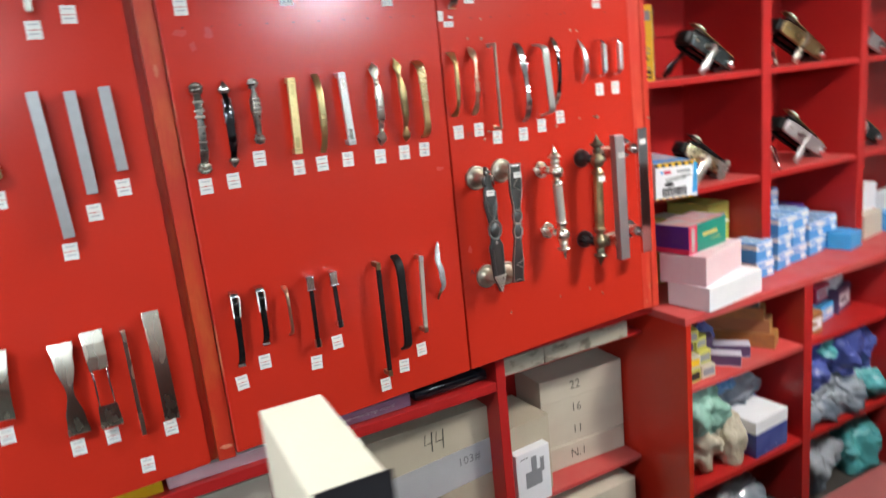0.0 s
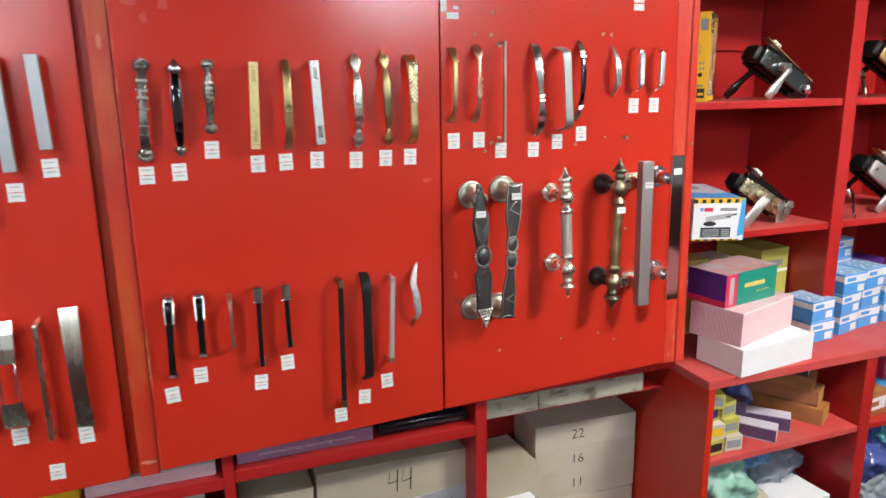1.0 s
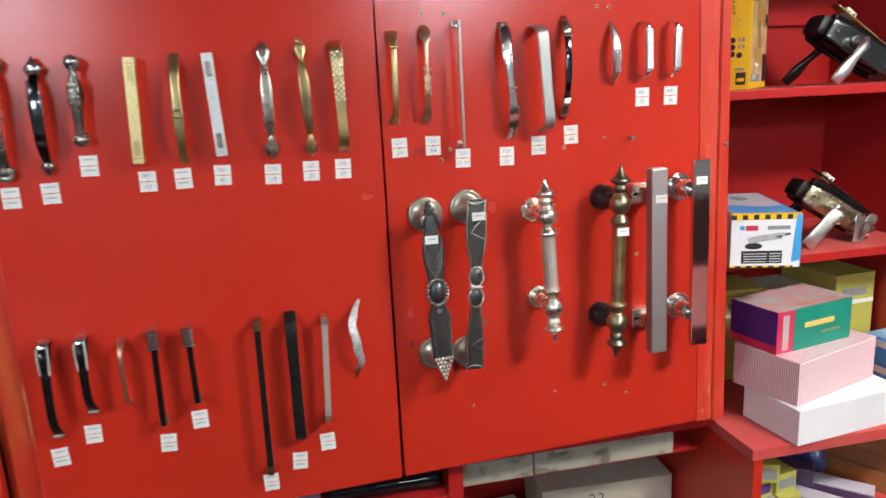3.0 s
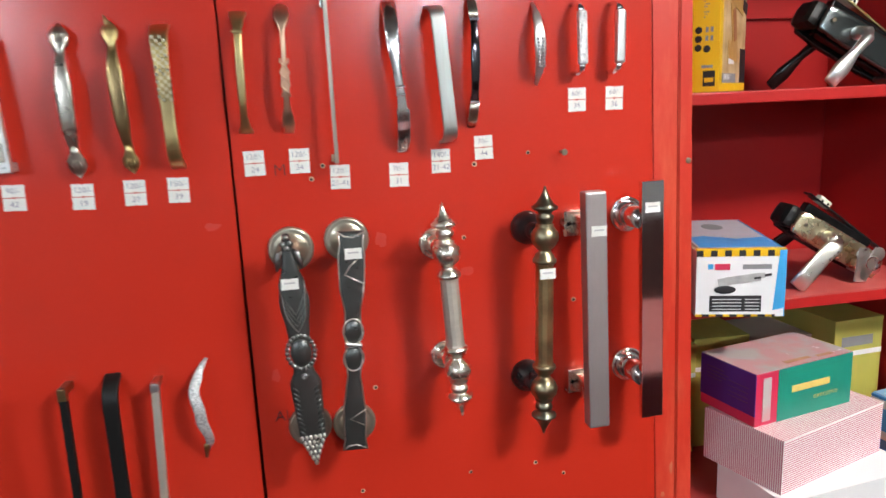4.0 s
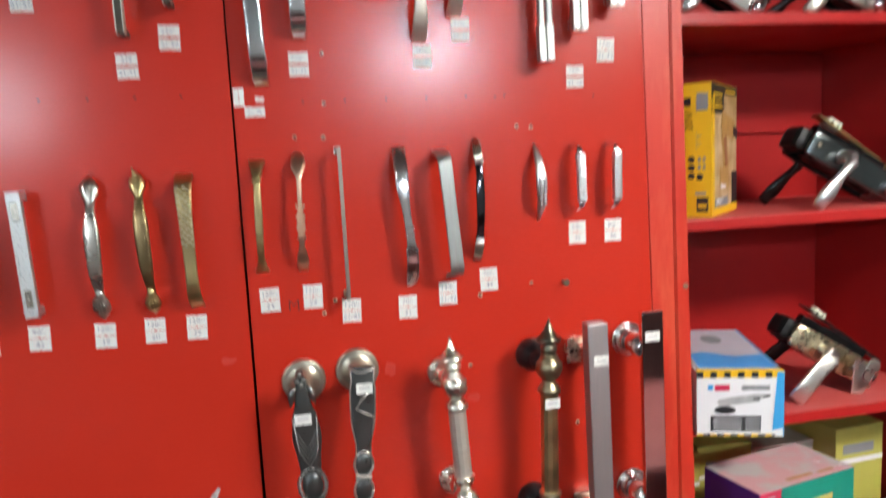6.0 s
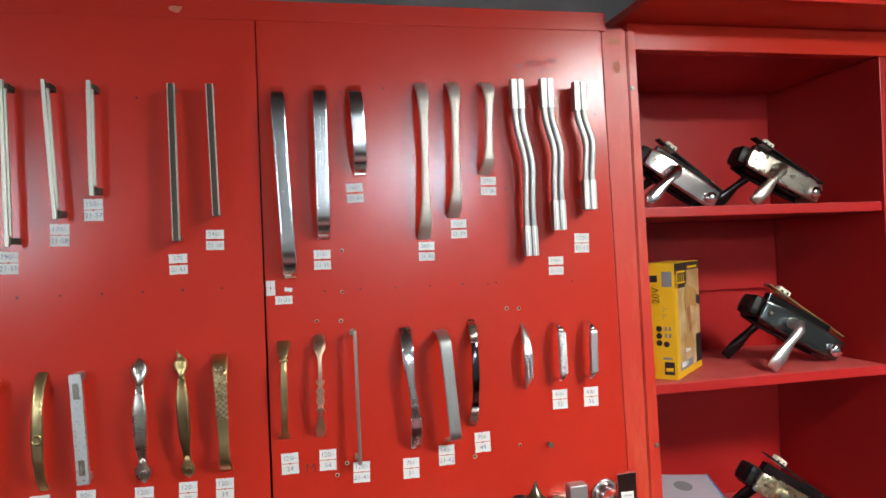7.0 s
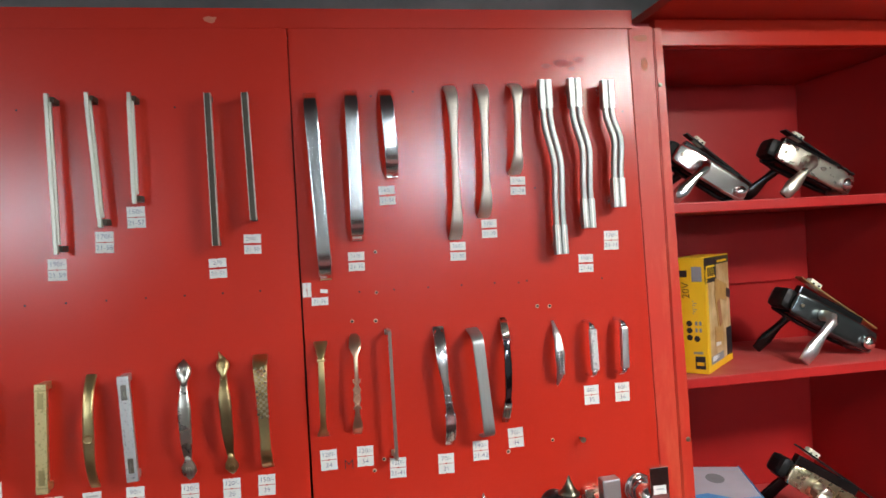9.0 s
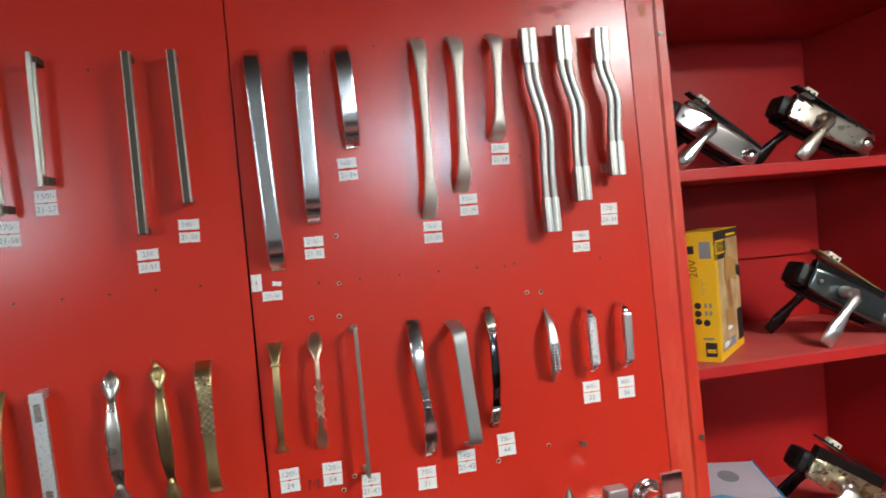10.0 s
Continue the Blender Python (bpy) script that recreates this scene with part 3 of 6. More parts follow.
def ends(t, L, w, y, shape, material, zs=(1, -1)):
    """Cast ornaments on the ends of a grip."""
    for s in zs:
        z = s * (L / 2 - w * 0.45)
        bm = bmesh.new()
        if shape == "crown":
            ball(w * 0.5, (0, y, z), (1, 0.55, 0.75), 12, bm)
            for k in range(5):
                a = math.radians(-60 + 30 * k)
                ball(w * 0.16, (w * 0.42 * math.sin(a), y - w * 0.08, z + s * w * 0.42 * math.cos(a)), (1, 0.9, 1.2), 8, bm)
            ball(w * 0.2, (0, y - w * 0.28, z), (1, 0.6, 1), 8, bm)
        elif shape == "point":
            lathe([(0.001, -w * 0.7), (w * 0.42, -w * 0.15), (w * 0.48, 0), (w * 0.30, w * 0.25), (0.001, w * 0.62)], 8, bm=bm, at=(0, 0, 0))
            bmesh.ops.scale(bm, vec=(1, 0.5, s), verts=bm.verts)
            bmesh.ops.translate(bm, vec=(0, y, z), verts=bm.verts)
            bmesh.ops.recalc_face_normals(bm, faces=bm.faces)
        elif shape == "knob":
            ball(w * 0.5, (0, y, z), (1, 0.75, 0.95), 12, bm)
            for k in range(8):
                a = 2 * math.pi * k / 8
                ball(w * 0.14, (w * 0.42 * math.cos(a), y - w * 0.1, z + w * 0.38 * math.sin(a)), (1, 1, 1), 6, bm)
        elif shape == "leaf":
            rows = ((-1.15, -0.020, 0.26), (-0.75, -0.018, 0.50), (-0.35, -0.016, 0.92), (0.0, -0.014, 1.0), (0.28, -0.012, 0.70), (0.60, -0.008, 0.06))
            sweep([(0, y + 0.012 + dy, z + s * dz * w) for dz, dy, ww in rows], [w * ww for dz, dy, ww in rows], [0.0035, 0.0045, 0.006, 0.006, 0.005, 0.002], 12, 2, bm)
            for k in (-1, 0, 1):
                sweep([(k * w * 0.10, y - 0.0065, z - s * w * 0.35), (k * w * 0.24, y - 0.0050, z + s * w * 0.02), (k * w * 0.16, y - 0.0030, z + s * w * 0.28)], [w * 0.07] * 3, [0.0016] * 3, 6, bm=bm)
        part("end_ornament", bm, material, t, smooth=True)


# ---- price labels ----
def price_label(x, z, lines=(), y=0.0, tilt=0.0, w=0.026, h=0.0155, gap=0.001, label="white handwritten price label stuck on the red door", single=False, ink=None):
    t = thing("price_label", (x, y, z), label, "label", "price labels on the doors", turn=(0, tilt, 0))
    zs = (0,) if single else ((h + gap) / 2, -(h + gap) / 2)
    for i, dz in enumerate(zs):
        bm = bmesh.new()
        # a cut edge with small nicks at the middle
        q = [(-w / 2, -h / 2), (-w * 0.06, -h / 2), (0, -h / 2 + 0.0012), (w * 0.06, -h / 2), (w / 2, -h / 2),
             (w / 2 - 0.0004, 0), (w / 2, h / 2), (w * 0.06, h / 2), (0, h / 2 - 0.0012), (-w * 0.06, h / 2), (-w / 2, h / 2), (-w / 2 + 0.0005, 0)]
        f = [bm.verts.new((a, -0.0006, b + dz)) for a, b in q]
        r = [bm.verts.new((a, 0.0003, b + dz)) for a, b in q]
        bm.faces.new(f)
        for k in range(len(q)):
            bm.faces.new((f[k], r[k], r[(k + 1) % len(q)], f[(k + 1) % len(q)]))
        bmesh.ops.recalc_face_normals(bm, faces=bm.faces)
        sticker = part("sticker", bm, PAPER, t)
        if i < len(lines) and lines[i]:
            writing(lines[i], h * 0.66, ink or INK, sticker, (0, -0.0008, dz))
        elif not lines:
            part("writing", block((w * 0.62, 0.0003, h * 0.16), (0, -0.0007, dz + h * 0.1)), INK_PALE, sticker)
    return t


# ---- upper left door, second row of handles ----
t, L = handle("drawer_handle", -0.557, 1.614, -0.566, 1.441, "blackened pewter strap handle with cast crown ends")
strap(t, L * 0.93, 0.026, [(0, 0.013), (0.2, 0.017), (0.35, 0.014), (0.65, 0.013), (0.8, 0.016), (1, 0.012)], 0.005, PEWTER, 4)
ends(t, L, 0.027, -0.010, "crown", PEWTER)
for z in (0.30, 0.20, 0.13, 0.02, -0.15, -0.24):
    y = 0.0005 - 0.026 * (1 - abs(2 * z / 0.93) ** 4)
    part("band", block((0.019 if z > 0 else 0.016, 0.0075, 0.006 if z > 0.1 else 0.0035), (0, y, z * L), 0.0016), NICKEL_OLD, t)
t, L = handle("drawer_handle", -0.504, 1.612, -0.506, 1.446, "black and chrome bow handle with pointed cast ends")
strap(t, L * 0.94, 0.027, [(0, 0.010), (0.3, 0.016), (0.6, 0.017), (0.8, 0.013), (1, 0.010)], 0.006, BLACK_CHROME, 3)
ends(t, L, 0.029, -0.012, "point", CHROME_SOFT, (1,))
ends(t, L, 0.022, -0.010, "point", PEWTER, (-1,))
for sx in (-1, 1):
    part("rim", sweep([(sx * 0.0085, -0.026, L * 0.02), (sx * 0.009, -0.027, L * 0.15), (sx * 0.007, -0.023, L * 0.32)], [0.002] * 3, [0.003] * 3, 6), CHROME, t)
t, L = handle("drawer_handle", -0.448, 1.615, -0.451, 1.484, "short pewter baluster handle with knobbed ends")
part("grip", lathe([(0.004, -0.058), (0.006, -0.045), (0.0065, -0.03), (0.008, -0.012), (0.0115, 0.006), (0.0105, 0.022), (0.006, 0.036), (0.0045, 0.042), (0.006, 0.05), (0.005, 0.058)], 14, at=(0, -0.024, 0)), PEWTER, t, smooth=True)
ends(t, L, 0.021, -0.023, "knob", PEWTER)
legs(t, (-0.05, 0.05), 0.024, 0.008, PEWTER)
studs(t, -0.002, 0.024, 0.016, -0.034, 4, 0.003, NICKEL_OLD, 3)
t, L = handle("drawer_handle", -0.369, 1.610, -0.375, 1.453, "pale gold flat bar handle with stippled face")
square_bar(t, L, 0.0165, 0.008, 0.026, GOLD, leg=0.011)
for s in (-1, 1):
    part("end_inset", block((0.008, 0.001, 0.022), (0, -0.0302, s * (L / 2 - 0.024)), 0.0004), BRASS, t)
    part("end_band", block((0.0171, 0.0086, 0.002), (0, -0.026, s * (L / 2 - 0.009))), BRASS, t)
t, L = handle("drawer_handle", -0.309, 1.613, -0.312, 1.448, "antique brass bow handle with a round boss")
strap(t, L, 0.026, [(0, 0.013), (0.2, 0.013), (0.45, 0.016), (0.75, 0.014), (1, 0.0145)], 0.0045, BRASS, 3.2)
part("boss", lathe([(0.0075, 0.024), (0.0075, 0.0295), (0.006, 0.0305), (0.004, 0.0295)], 18, "y", (0, 0, -0.006)), BRASS, t)
t, L = handle("drawer_handle", -0.259, 1.612, -0.253, 1.457, "speckled silver flat bar handle")
square_bar(t, L, 0.0165, 0.008, 0.026, SPECKLE, leg=0.011)
for s in (-1, 1):
    part("end_inset", block((0.008, 0.001, 0.022), (0, -0.0302, s * (L / 2 - 0.024)), 0.0004), STEEL, t)
    part("end_band", block((0.0171, 0.0086, 0.002), (0, -0.026, s * (L / 2 - 0.009))), SATIN, t)
t, L = handle("drawer_handle", -0.177, 1.623, -0.177, 1.449, "aged silver bow handle with leaf ends")
strap(t, L * 0.9, 0.027, [(0, 0.007), (0.12, 0.010), (0.35, 0.017), (0.6, 0.019), (0.85, 0.010), (1, 0.007)], 0.005, NICKEL_OLD, 3)
ends(t, L, 0.023, -0.012, "leaf", NICKEL_OLD)
t, L = handle("drawer_handle", -0.121, 1.625, -0.115, 1.450, "bronze bow handle with flame-shaped leaf ends")
strap(t, L * 0.92, 0.027, [(0, 0.007), (0.12, 0.010), (0.4, 0.017), (0.65, 0.018), (0.87, 0.010), (1, 0.006)], 0.005, BRONZE, 3)
ends(t, L, 0.020, -0.012, "leaf", BRASS)
part("flame_tip", sweep([(0.002, -0.0115, L / 2 - 0.010), (-0.002, -0.0112, L / 2), (-0.0045, -0.0105, L / 2 + 0.009)], [0.010, 0.007, 0.0015], [0.004, 0.003, 0.0015], 10), BRASS, t, smooth=True)
studs(t, -L / 2 + 0.004, -L / 2 + 0.028, 0.012, -0.012, 6, 0.002, BRONZE, 2)
t, L = handle("drawer_handle", -0.066, 1.622, -0.063, 1.451, "antique brass tapered strap handle with basket-weave face")
strap(t, L, 0.026, [(0, 0.0175), (0.3, 0.015), (0.6, 0.0165), (1, 0.022)], 0.0045, BRASS, 8, 5, 35)
bm = bmesh.new()
for i in range(18):
    for c in range(4):
        if (i + c) % 2 == 0:
            block((0.0042, 0.0014, 0.0042), ((c - 1.5) * 0.0043, -0.0281, 0.070 - i * 0.0043), 0.0004, (0, 0, 0), bm)
part("weave", bm, PALE_BRASS, t)

# ---- upper right door, second row ----
t, L = handle("drawer_handle", 0.026, 1.635, 0.023, 1.490, "slim antique brass bow handle with flared feet")
strap(t, L, 0.026, [(0, 0.018), (0.06, 0.012), (0.14, 0.0085), (0.5, 0.0105), (0.84, 0.009), (0.92, 0.015), (1, 0.021)], 0.005, BRASS, 4)
part("collar", block((0.0125, 0.006, 0.003), (0, -0.0255, L * 0.33), 0.0008), BRASS, t)
t, L = handle("drawer_handle", 0.079, 1.643, 0.076, 1.488, "rose copper spoon-ended handle with twisted middle")
strap(t, L, 0.025, [(0, 0.013), (0.07, 0.016), (0.25, 0.007), (0.42, 0.011), (0.55, 0.006), (0.78, 0.0065), (0.91, 0.0195), (0.97, 0.017), (1, 0.010)], 0.0045, COPPER, 4, n=41)
for sx in (-1, 1):
    pts = [(sx * 0.0055 * math.cos(i * 0.9), -0.0265, -0.034 + i * 0.0042) for i in range(12)]
    part("twist", sweep(pts, [0.0026] * 12, [0.0026] * 12, 6), COPPER, t, smooth=True)
t, L = handle("drawer_handle", 0.132, 1.649, 0.133, 1.446, "thin straight nickel bar handle")
square_bar(t, L, 0.0050, 0.0060, 0.028, NICKEL_BROWN, leg=0.0055)
part("foot", block((0.009, 0.003, 0.010), (-0.001, -0.001, L / 2 - 0.005), 0.001), STEEL, t)
part("foot", block((0.009, 0.003, 0.010), (-0.001, -0.001, -L / 2 + 0.005), 0.001), COPPER, t)
t, L = handle("drawer_handle", 0.213, 1.645, 0.222, 1.455, "polished chrome wavy handle with ridged face")
strap(t, L, 0.026, [(0, 0.017), (0.15, 0.018), (0.4, 0.011), (0.55, 0.012), (0.75, 0.019), (1, 0.020)], 0.005, CHROME_SOFT, 4, wave=0.002)
wave_w = [(0.40, 0.0075), (0.55, 0.011), (0.80, 0.0175), (0.94, 0.018), (0.99, 0.009), (1.0, 0.004)]
for sx in (-1, 1):
    up = [(sx * 0.42 * ramp(q, wave_w) + 0.002 * math.sin(2 * math.pi * q), 0.0005 - 0.026 * (1 - abs(2 * q - 1) ** 4) - 0.0022, (q - 0.5) * L) for q in [0.52 + 0.024 * i for i in range(20)]]
    part("rim", sweep(up, [0.0024] * 20, [0.003] * 20, 6), CHROME, t, smooth=True)
    low = [(sx * 0.0075 + 0.002 * math.sin(2 * math.pi * q), 0.0005 - 0.026 * (1 - abs(2 * q - 1) ** 4) - 0.0022, (q - 0.5) * L) for q in [0.03 + 0.026 * i for i in range(11)]]
    part("rim", sweep(low, [0.0024] * 11, [0.003] * 11, 6), CHROME, t, smooth=True)
for z in (-0.012, -0.022):
    part("ring", block((0.0135, 0.007, 0.003), (0.001, -0.0262, z), 0.001), CHROME, t)
t, L = handle("drawer_handle", 0.268, 1.638, 0.281, 1.465, "brushed nickel flat bracket handle")
strap(t, L, 0.042, [(0, 0.0185), (0.5, 0.0175), (1, 0.0185)], 0.0035, SATIN_DULL, 18, 8, 41)
t, L = handle("drawer_handle", 0.321, 1.651, 0.317, 1.483, "black chrome bow handle with pinched ends")
strap(t, L, 0.028, [(0, 0.012), (0.18, 0.013), (0.25, 0.010), (0.5, 0.012), (0.78, 0.010), (0.84, 0.013), (1, 0.010)], 0.006, BLACK_CHROME, 2.6)
for s in (-1, 1):
    part("ring", block((0.0135, 0.008, 0.003), (0, -0.020, s * L * 0.31), 0.001), CHROME, t)
    part("end_plate", sweep([(0, 0.0005 - 0.028 * (1 - abs(2 * q) ** 2.6) - 0.002, s * q * L) for q in (0.32, 0.38, 0.44, 0.495)], [0.0125, 0.0140, 0.0135, 0.0115], [0.004] * 4, 12, 4), STEEL, t, smooth=True)
t, L = handle("drawer_handle", 0.406, 1.640, 0.410, 1.535, "small silver bow handle with pointed ends")
strap(t, L, 0.025, [(0, 0.004), (0.2, 0.012), (0.5, 0.0155), (0.8, 0.012), (1, 0.004)], 0.004, SATIN, 2.2)
studs(t, -0.03, 0.005, 0.012, -0.0275, 9, 0.0022, CRYSTAL, 2)
for x, xb in ((0.464, 0.466), (0.519, 0.518)):
    t, L = handle("drawer_handle", x, 1.635, xb, 1.549, "small chrome handle with pearl-white grip")
    part("grip", block((0.0125, 0.010, L * 0.80), (0, -0.028, 0), 0.003), CRYSTAL if x < 0.5 else SATIN, t)
    for s in (-1, 1):
        part("leg", sweep([(-0.004, 0.0005, s * L * 0.52), (-0.002, -0.012, s * L * 0.53), (0, -0.024, s * L * 0.47), (0, -0.028, s * L * 0.38)], [0.007, 0.007, 0.009, 0.010], [0.006] * 4, 10), CHROME, t, smooth=True)

# ---- left door, lower row ----
for xt, zt, xb, zb in ((-0.555, 1.184, -0.560, 1.019), (-0.501, 1.185, -0.502, 1.053)):
    t, L = handle("drawer_handle", xt, zt, xb, zb, "black strap handle with a crystal-rimmed head")
    strap(t, L * 0.98, 0.027, [(0, 0.015), (0.15, 0.0135), (0.4, 0.0125), (0.68, 0.014), (0.82, 0.017), (1, 0.014)], 0.0055, BLACK, 3.6)
    part("head_cap", sweep([(0, 0.0, L / 2 + 0.001), (0, -0.010, L / 2 + 0.002), (0, -0.020, L / 2 - 0.001), (0, -0.0275, L / 2 - 0.007)], [0.017, 0.018, 0.0185, 0.017], [0.0045] * 4, 10, 3), CHROME_GREY, t, smooth=True)
    part("head_inset", sweep([(0, -0.0285, L / 2 - 0.009), (0, -0.0292, L / 2 - 0.025), (0, -0.0285, L / 2 - 0.045)], [0.0115, 0.0125, 0.010], [0.0045] * 3, 12, 2.5), BLACK, t, smooth=True)
    for sx in (-1, 1):
        for i in range(10):
            s = i / 9
            part("crystal", ball(0.0021, (sx * lerp(0.0080, 0.0066, s * s), -0.0290 + 0.004 * (s - 0.35) ** 2, L / 2 - 0.008 - 0.040 * s), (1, 0.8, 1.15), 6), CRYSTAL_WHITE, t)
    part("end_cap", block((0.0150, 0.008, 0.0045), (0, -0.007, -L / 2 + 0.003), 0.001), NICKEL_BRIGHT, t)
# chrome handle; the copper colour stands in for the red it reflects
t, L = handle("drawer_handle", -0.445, 1.172, -0.445, 1.061, "small slim chrome handle, its red reflection put into a copper colour")
strap(t, L, 0.026, [(0, 0.007), (0.5, 0.006), (0.85, 0.007), (1, 0.011)], 0.005, COPPER, 7)
for xt, zt, xb, zb in ((-0.392, 1.189, -0.394, 1.025), (-0.339, 1.188, -0.337, 1.057)):
    t, L = handle("drawer_handle", xt, zt, xb, zb, "black bar handle with flared chrome head")
    square_bar(t, L, 0.009, 0.008, 0.027, BLACK, CHROME, 0.009)
    part("head", sweep([(0, -0.0275, L / 2 - 0.030), (0, -0.0275, L / 2 - 0.015), (0, -0.0275, L / 2)], [0.0165, 0.0175, 0.0190], [0.010, 0.010, 0.011], 12, 6), CHROME_SOFT, t)
    part("head_face", block((0.012, 0.001, 0.022), (0, -0.0330, L / 2 - 0.015), 0.0004), STEEL, t)
    part("head_band", block((0.020, 0.0125, 0.003), (0, -0.0275, L / 2 - 0.0305), 0.0008), CHROME, t)
    part("foot", block((0.0125, 0.0110, 0.017), (0.001, -0.0245, -L / 2 + 0.008), 0.001), COPPER if L > 0.15 else STEEL, t)
t, L = handle("drawer_handle", -0.230, 1.185, -0.233, 0.908, "long slim black bar handle with bronze feet")
square_bar(t, L, 0.010, 0.008, 0.028, BLACK_MATT, BRONZE, 0.010)
for s in (-1, 1):
    part("end_cap", block((0.0105, 0.0085, 0.016), (0, -0.028, s * (L / 2 - 0.008)), 0.0008), BRONZE, t)
t, L = handle("drawer_handle", -0.176, 1.186, -0.177, 0.955, "wide matt black bracket handle")
strap(t, L, 0.029, [(0, 0.0195), (0.5, 0.018), (1, 0.0195)], 0.007, BLACK_MATT, 12, 7, 31)
t, L = handle("drawer_handle", -0.120, 1.179, -0.128, 0.991, "straight silver bar handle with copper feet")
square_bar(t, L, 0.010, 0.007, 0.027, MATT_NICKEL, COPPER, 0.009)
for s in (-1, 1):
    part("end_cap", block((0.0108, 0.0078, 0.012), (0, -0.027, s * (L / 2 - 0.006)), 0.0008), COPPER if s < 0 else SATIN, t)
t, L = handle("drawer_handle", -0.061, 1.196, -0.070, 1.066, "curved crystal-covered leaf handle")
sway = [(0, 0.002), (0.16, 0.006), (0.45, -0.003), (0.72, -0.011), (0.9, -0.005), (1, 0.003)]
pts = [(ramp(s, sway), 0.0005 - 0.028 * (1 - abs(2 * s - 1) ** 2.2), (s - 0.5) * L) for s in [i / 18 for i in range(19)]]
part("grip", sweep(pts, [ramp(i / 18, [(0, 0.005), (0.15, 0.012), (0.4, 0.0155), (0.8, 0.014), (0.93, 0.009), (1, 0.005)]) for i in range(19)], [0.005] * 19, 10, 3), CRYSTAL, t, smooth=True)
part("foot", sweep([(-0.001, 0.0005, -L / 2 - 0.012), (0, -0.006, -L / 2 + 0.002), (0.001, -0.012, -L / 2 + 0.012)], [0.003, 0.007, 0.008], [0.003, 0.004, 0.004], 8), BRONZE, t, smooth=True)

# ---- upper row, left door ----
for xt, zt, xb, zb in ((-0.337, 2.023, -0.336, 1.793), (-0.284, 2.024, -0.275, 1.829), (-0.226, 2.023, -0.227, 1.861)):
    t, L = handle("drawer_handle", xt, zt, xb, zb, "champagne aluminium profile handle")
    part("grip", block((0.0055, 0.007, L), (-0.001, -0.0295, 0), 0.001), PALE, t)
    part("lip", block((0.0100, 0.005, L - 0.026), (0.0, -0.0278, 0.001), 0.0012), PALE, t)
    legs(t, (-L / 2 + 0.008, L / 2 - 0.008), 0.026, 0.009, BROWN_BAR, 0.002)
for xt, zt, xb, zb in ((-0.118, 2.020, -0.118, 1.794), (-0.065, 2.020, -0.062, 1.829)):
    t, L = handle("drawer_handle", xt, zt, xb, zb, "dark brown bronze bar handle with pale edges")
    square_bar(t, L, 0.0080, 0.012, 0.028, BROWN_BAR, leg=0.008)
    for sx in (-1, 1):
        part("edge_strip", block((0.0010, 0.0125, L), (sx * 0.0043, -0.0281, 0), 0.0003), PALE, t)
for x, zb in ((-0.557, 1.790), (-0.500, 1.83), (-0.445, 1.862)):
    t, L = handle("drawer_handle", x, 2.022, x, zb, "dark brown bronze bar handle")
    square_bar(t, L, 0.012, 0.012, 0.028, BROWN_BAR, leg=0.009)
    price_label(x, zb - 0.03)

# ---- upper row, right door ----
for xt, zt, xb, zb in ((0.030, 2.023, 0.040, 1.733), (0.093, 2.026, 0.092, 1.791), (0.147, 2.026, 0.152, 1.888)):
    t, L = handle("drawer_handle", xt, zt, xb, zb, "wide polished chrome strap handle, gently bowed")
    pts = bow(L, 0.030, 4.0 if L < 0.2 else 9.0, 41)
    part("grip", flat_strap(pts, 0.0225, 0.0048, 0.0036), CHROME_GREY, t, smooth=True)
    part("foot", block((0.018, 0.006, 0.010), (0, -0.0025, -L / 2 + 0.004), 0.001), BRASS if L > 0.25 else STEEL, t)
for xt, zt, xb, zb in ((0.252, 2.030, 0.249, 1.786), (0.303, 2.032, 0.298, 1.819), (0.359, 2.032, 0.353, 1.887)):
    t, L = handle("drawer_handle", xt, zt, xb, zb, "satin silver handle with waisted grip and flared ends")
    strap(t, L, 0.028, [(0, 0.021), (0.06, 0.020), (0.28, 0.0125), (0.5, 0.0105), (0.72, 0.0125), (0.94, 0.020), (1, 0.021)], 0.006, MATT_NICKEL, 9, 4, 35)
for xt, zt, xb, zb in ((0.409, 2.034, 0.414, 1.751), (0.459, 2.036, 0.463, 1.791), (0.516, 2.032, 0.517, 1.823)):
    t, L = handle("drawer_handle", xt, zt, xb, zb, "silver double-rail handle with an S-bend and block ends")
    for sx in (-1, 1):
        bend = [(0, 0.0052), (0.2, 0.0050), (0.5, 0.0080), (0.86, -0.0045), (1, -0.0050)]
        pts = [(sx * 0.0056 + ramp(i / 20, bend), -0.027 - 0.002 * math.sin(i / 20 * math.pi), (i / 20 - 0.5) * (L - 0.06)) for i in range(21)]
        part("rail", sweep(pts, [0.0092] * 21, [0.009] * 21, 12, 3.5), SATIN_DULL, t, smooth=True)
    for s in (-1, 1):
        for sx in (-1, 1):
            part("end_block", block((0.0105, 0.013, 0.048), (sx * 0.0056 - s * 0.005, -0.0265, s * (L / 2 - 0.024)), 0.0012), SATIN_DULL, t)
            part("block_ridge", block((0.0022, 0.0010, 0.047), (sx * 0.0056 - s * 0.005, -0.0334, s * (L / 2 - 0.024)), 0.0003), NICKEL_BRIGHT, t)
        part("leg", block((0.014, 0.021, 0.014), (-s * 0.005, -0.0100, s * (L / 2 - 0.014)), 0.001), STEEL, t)

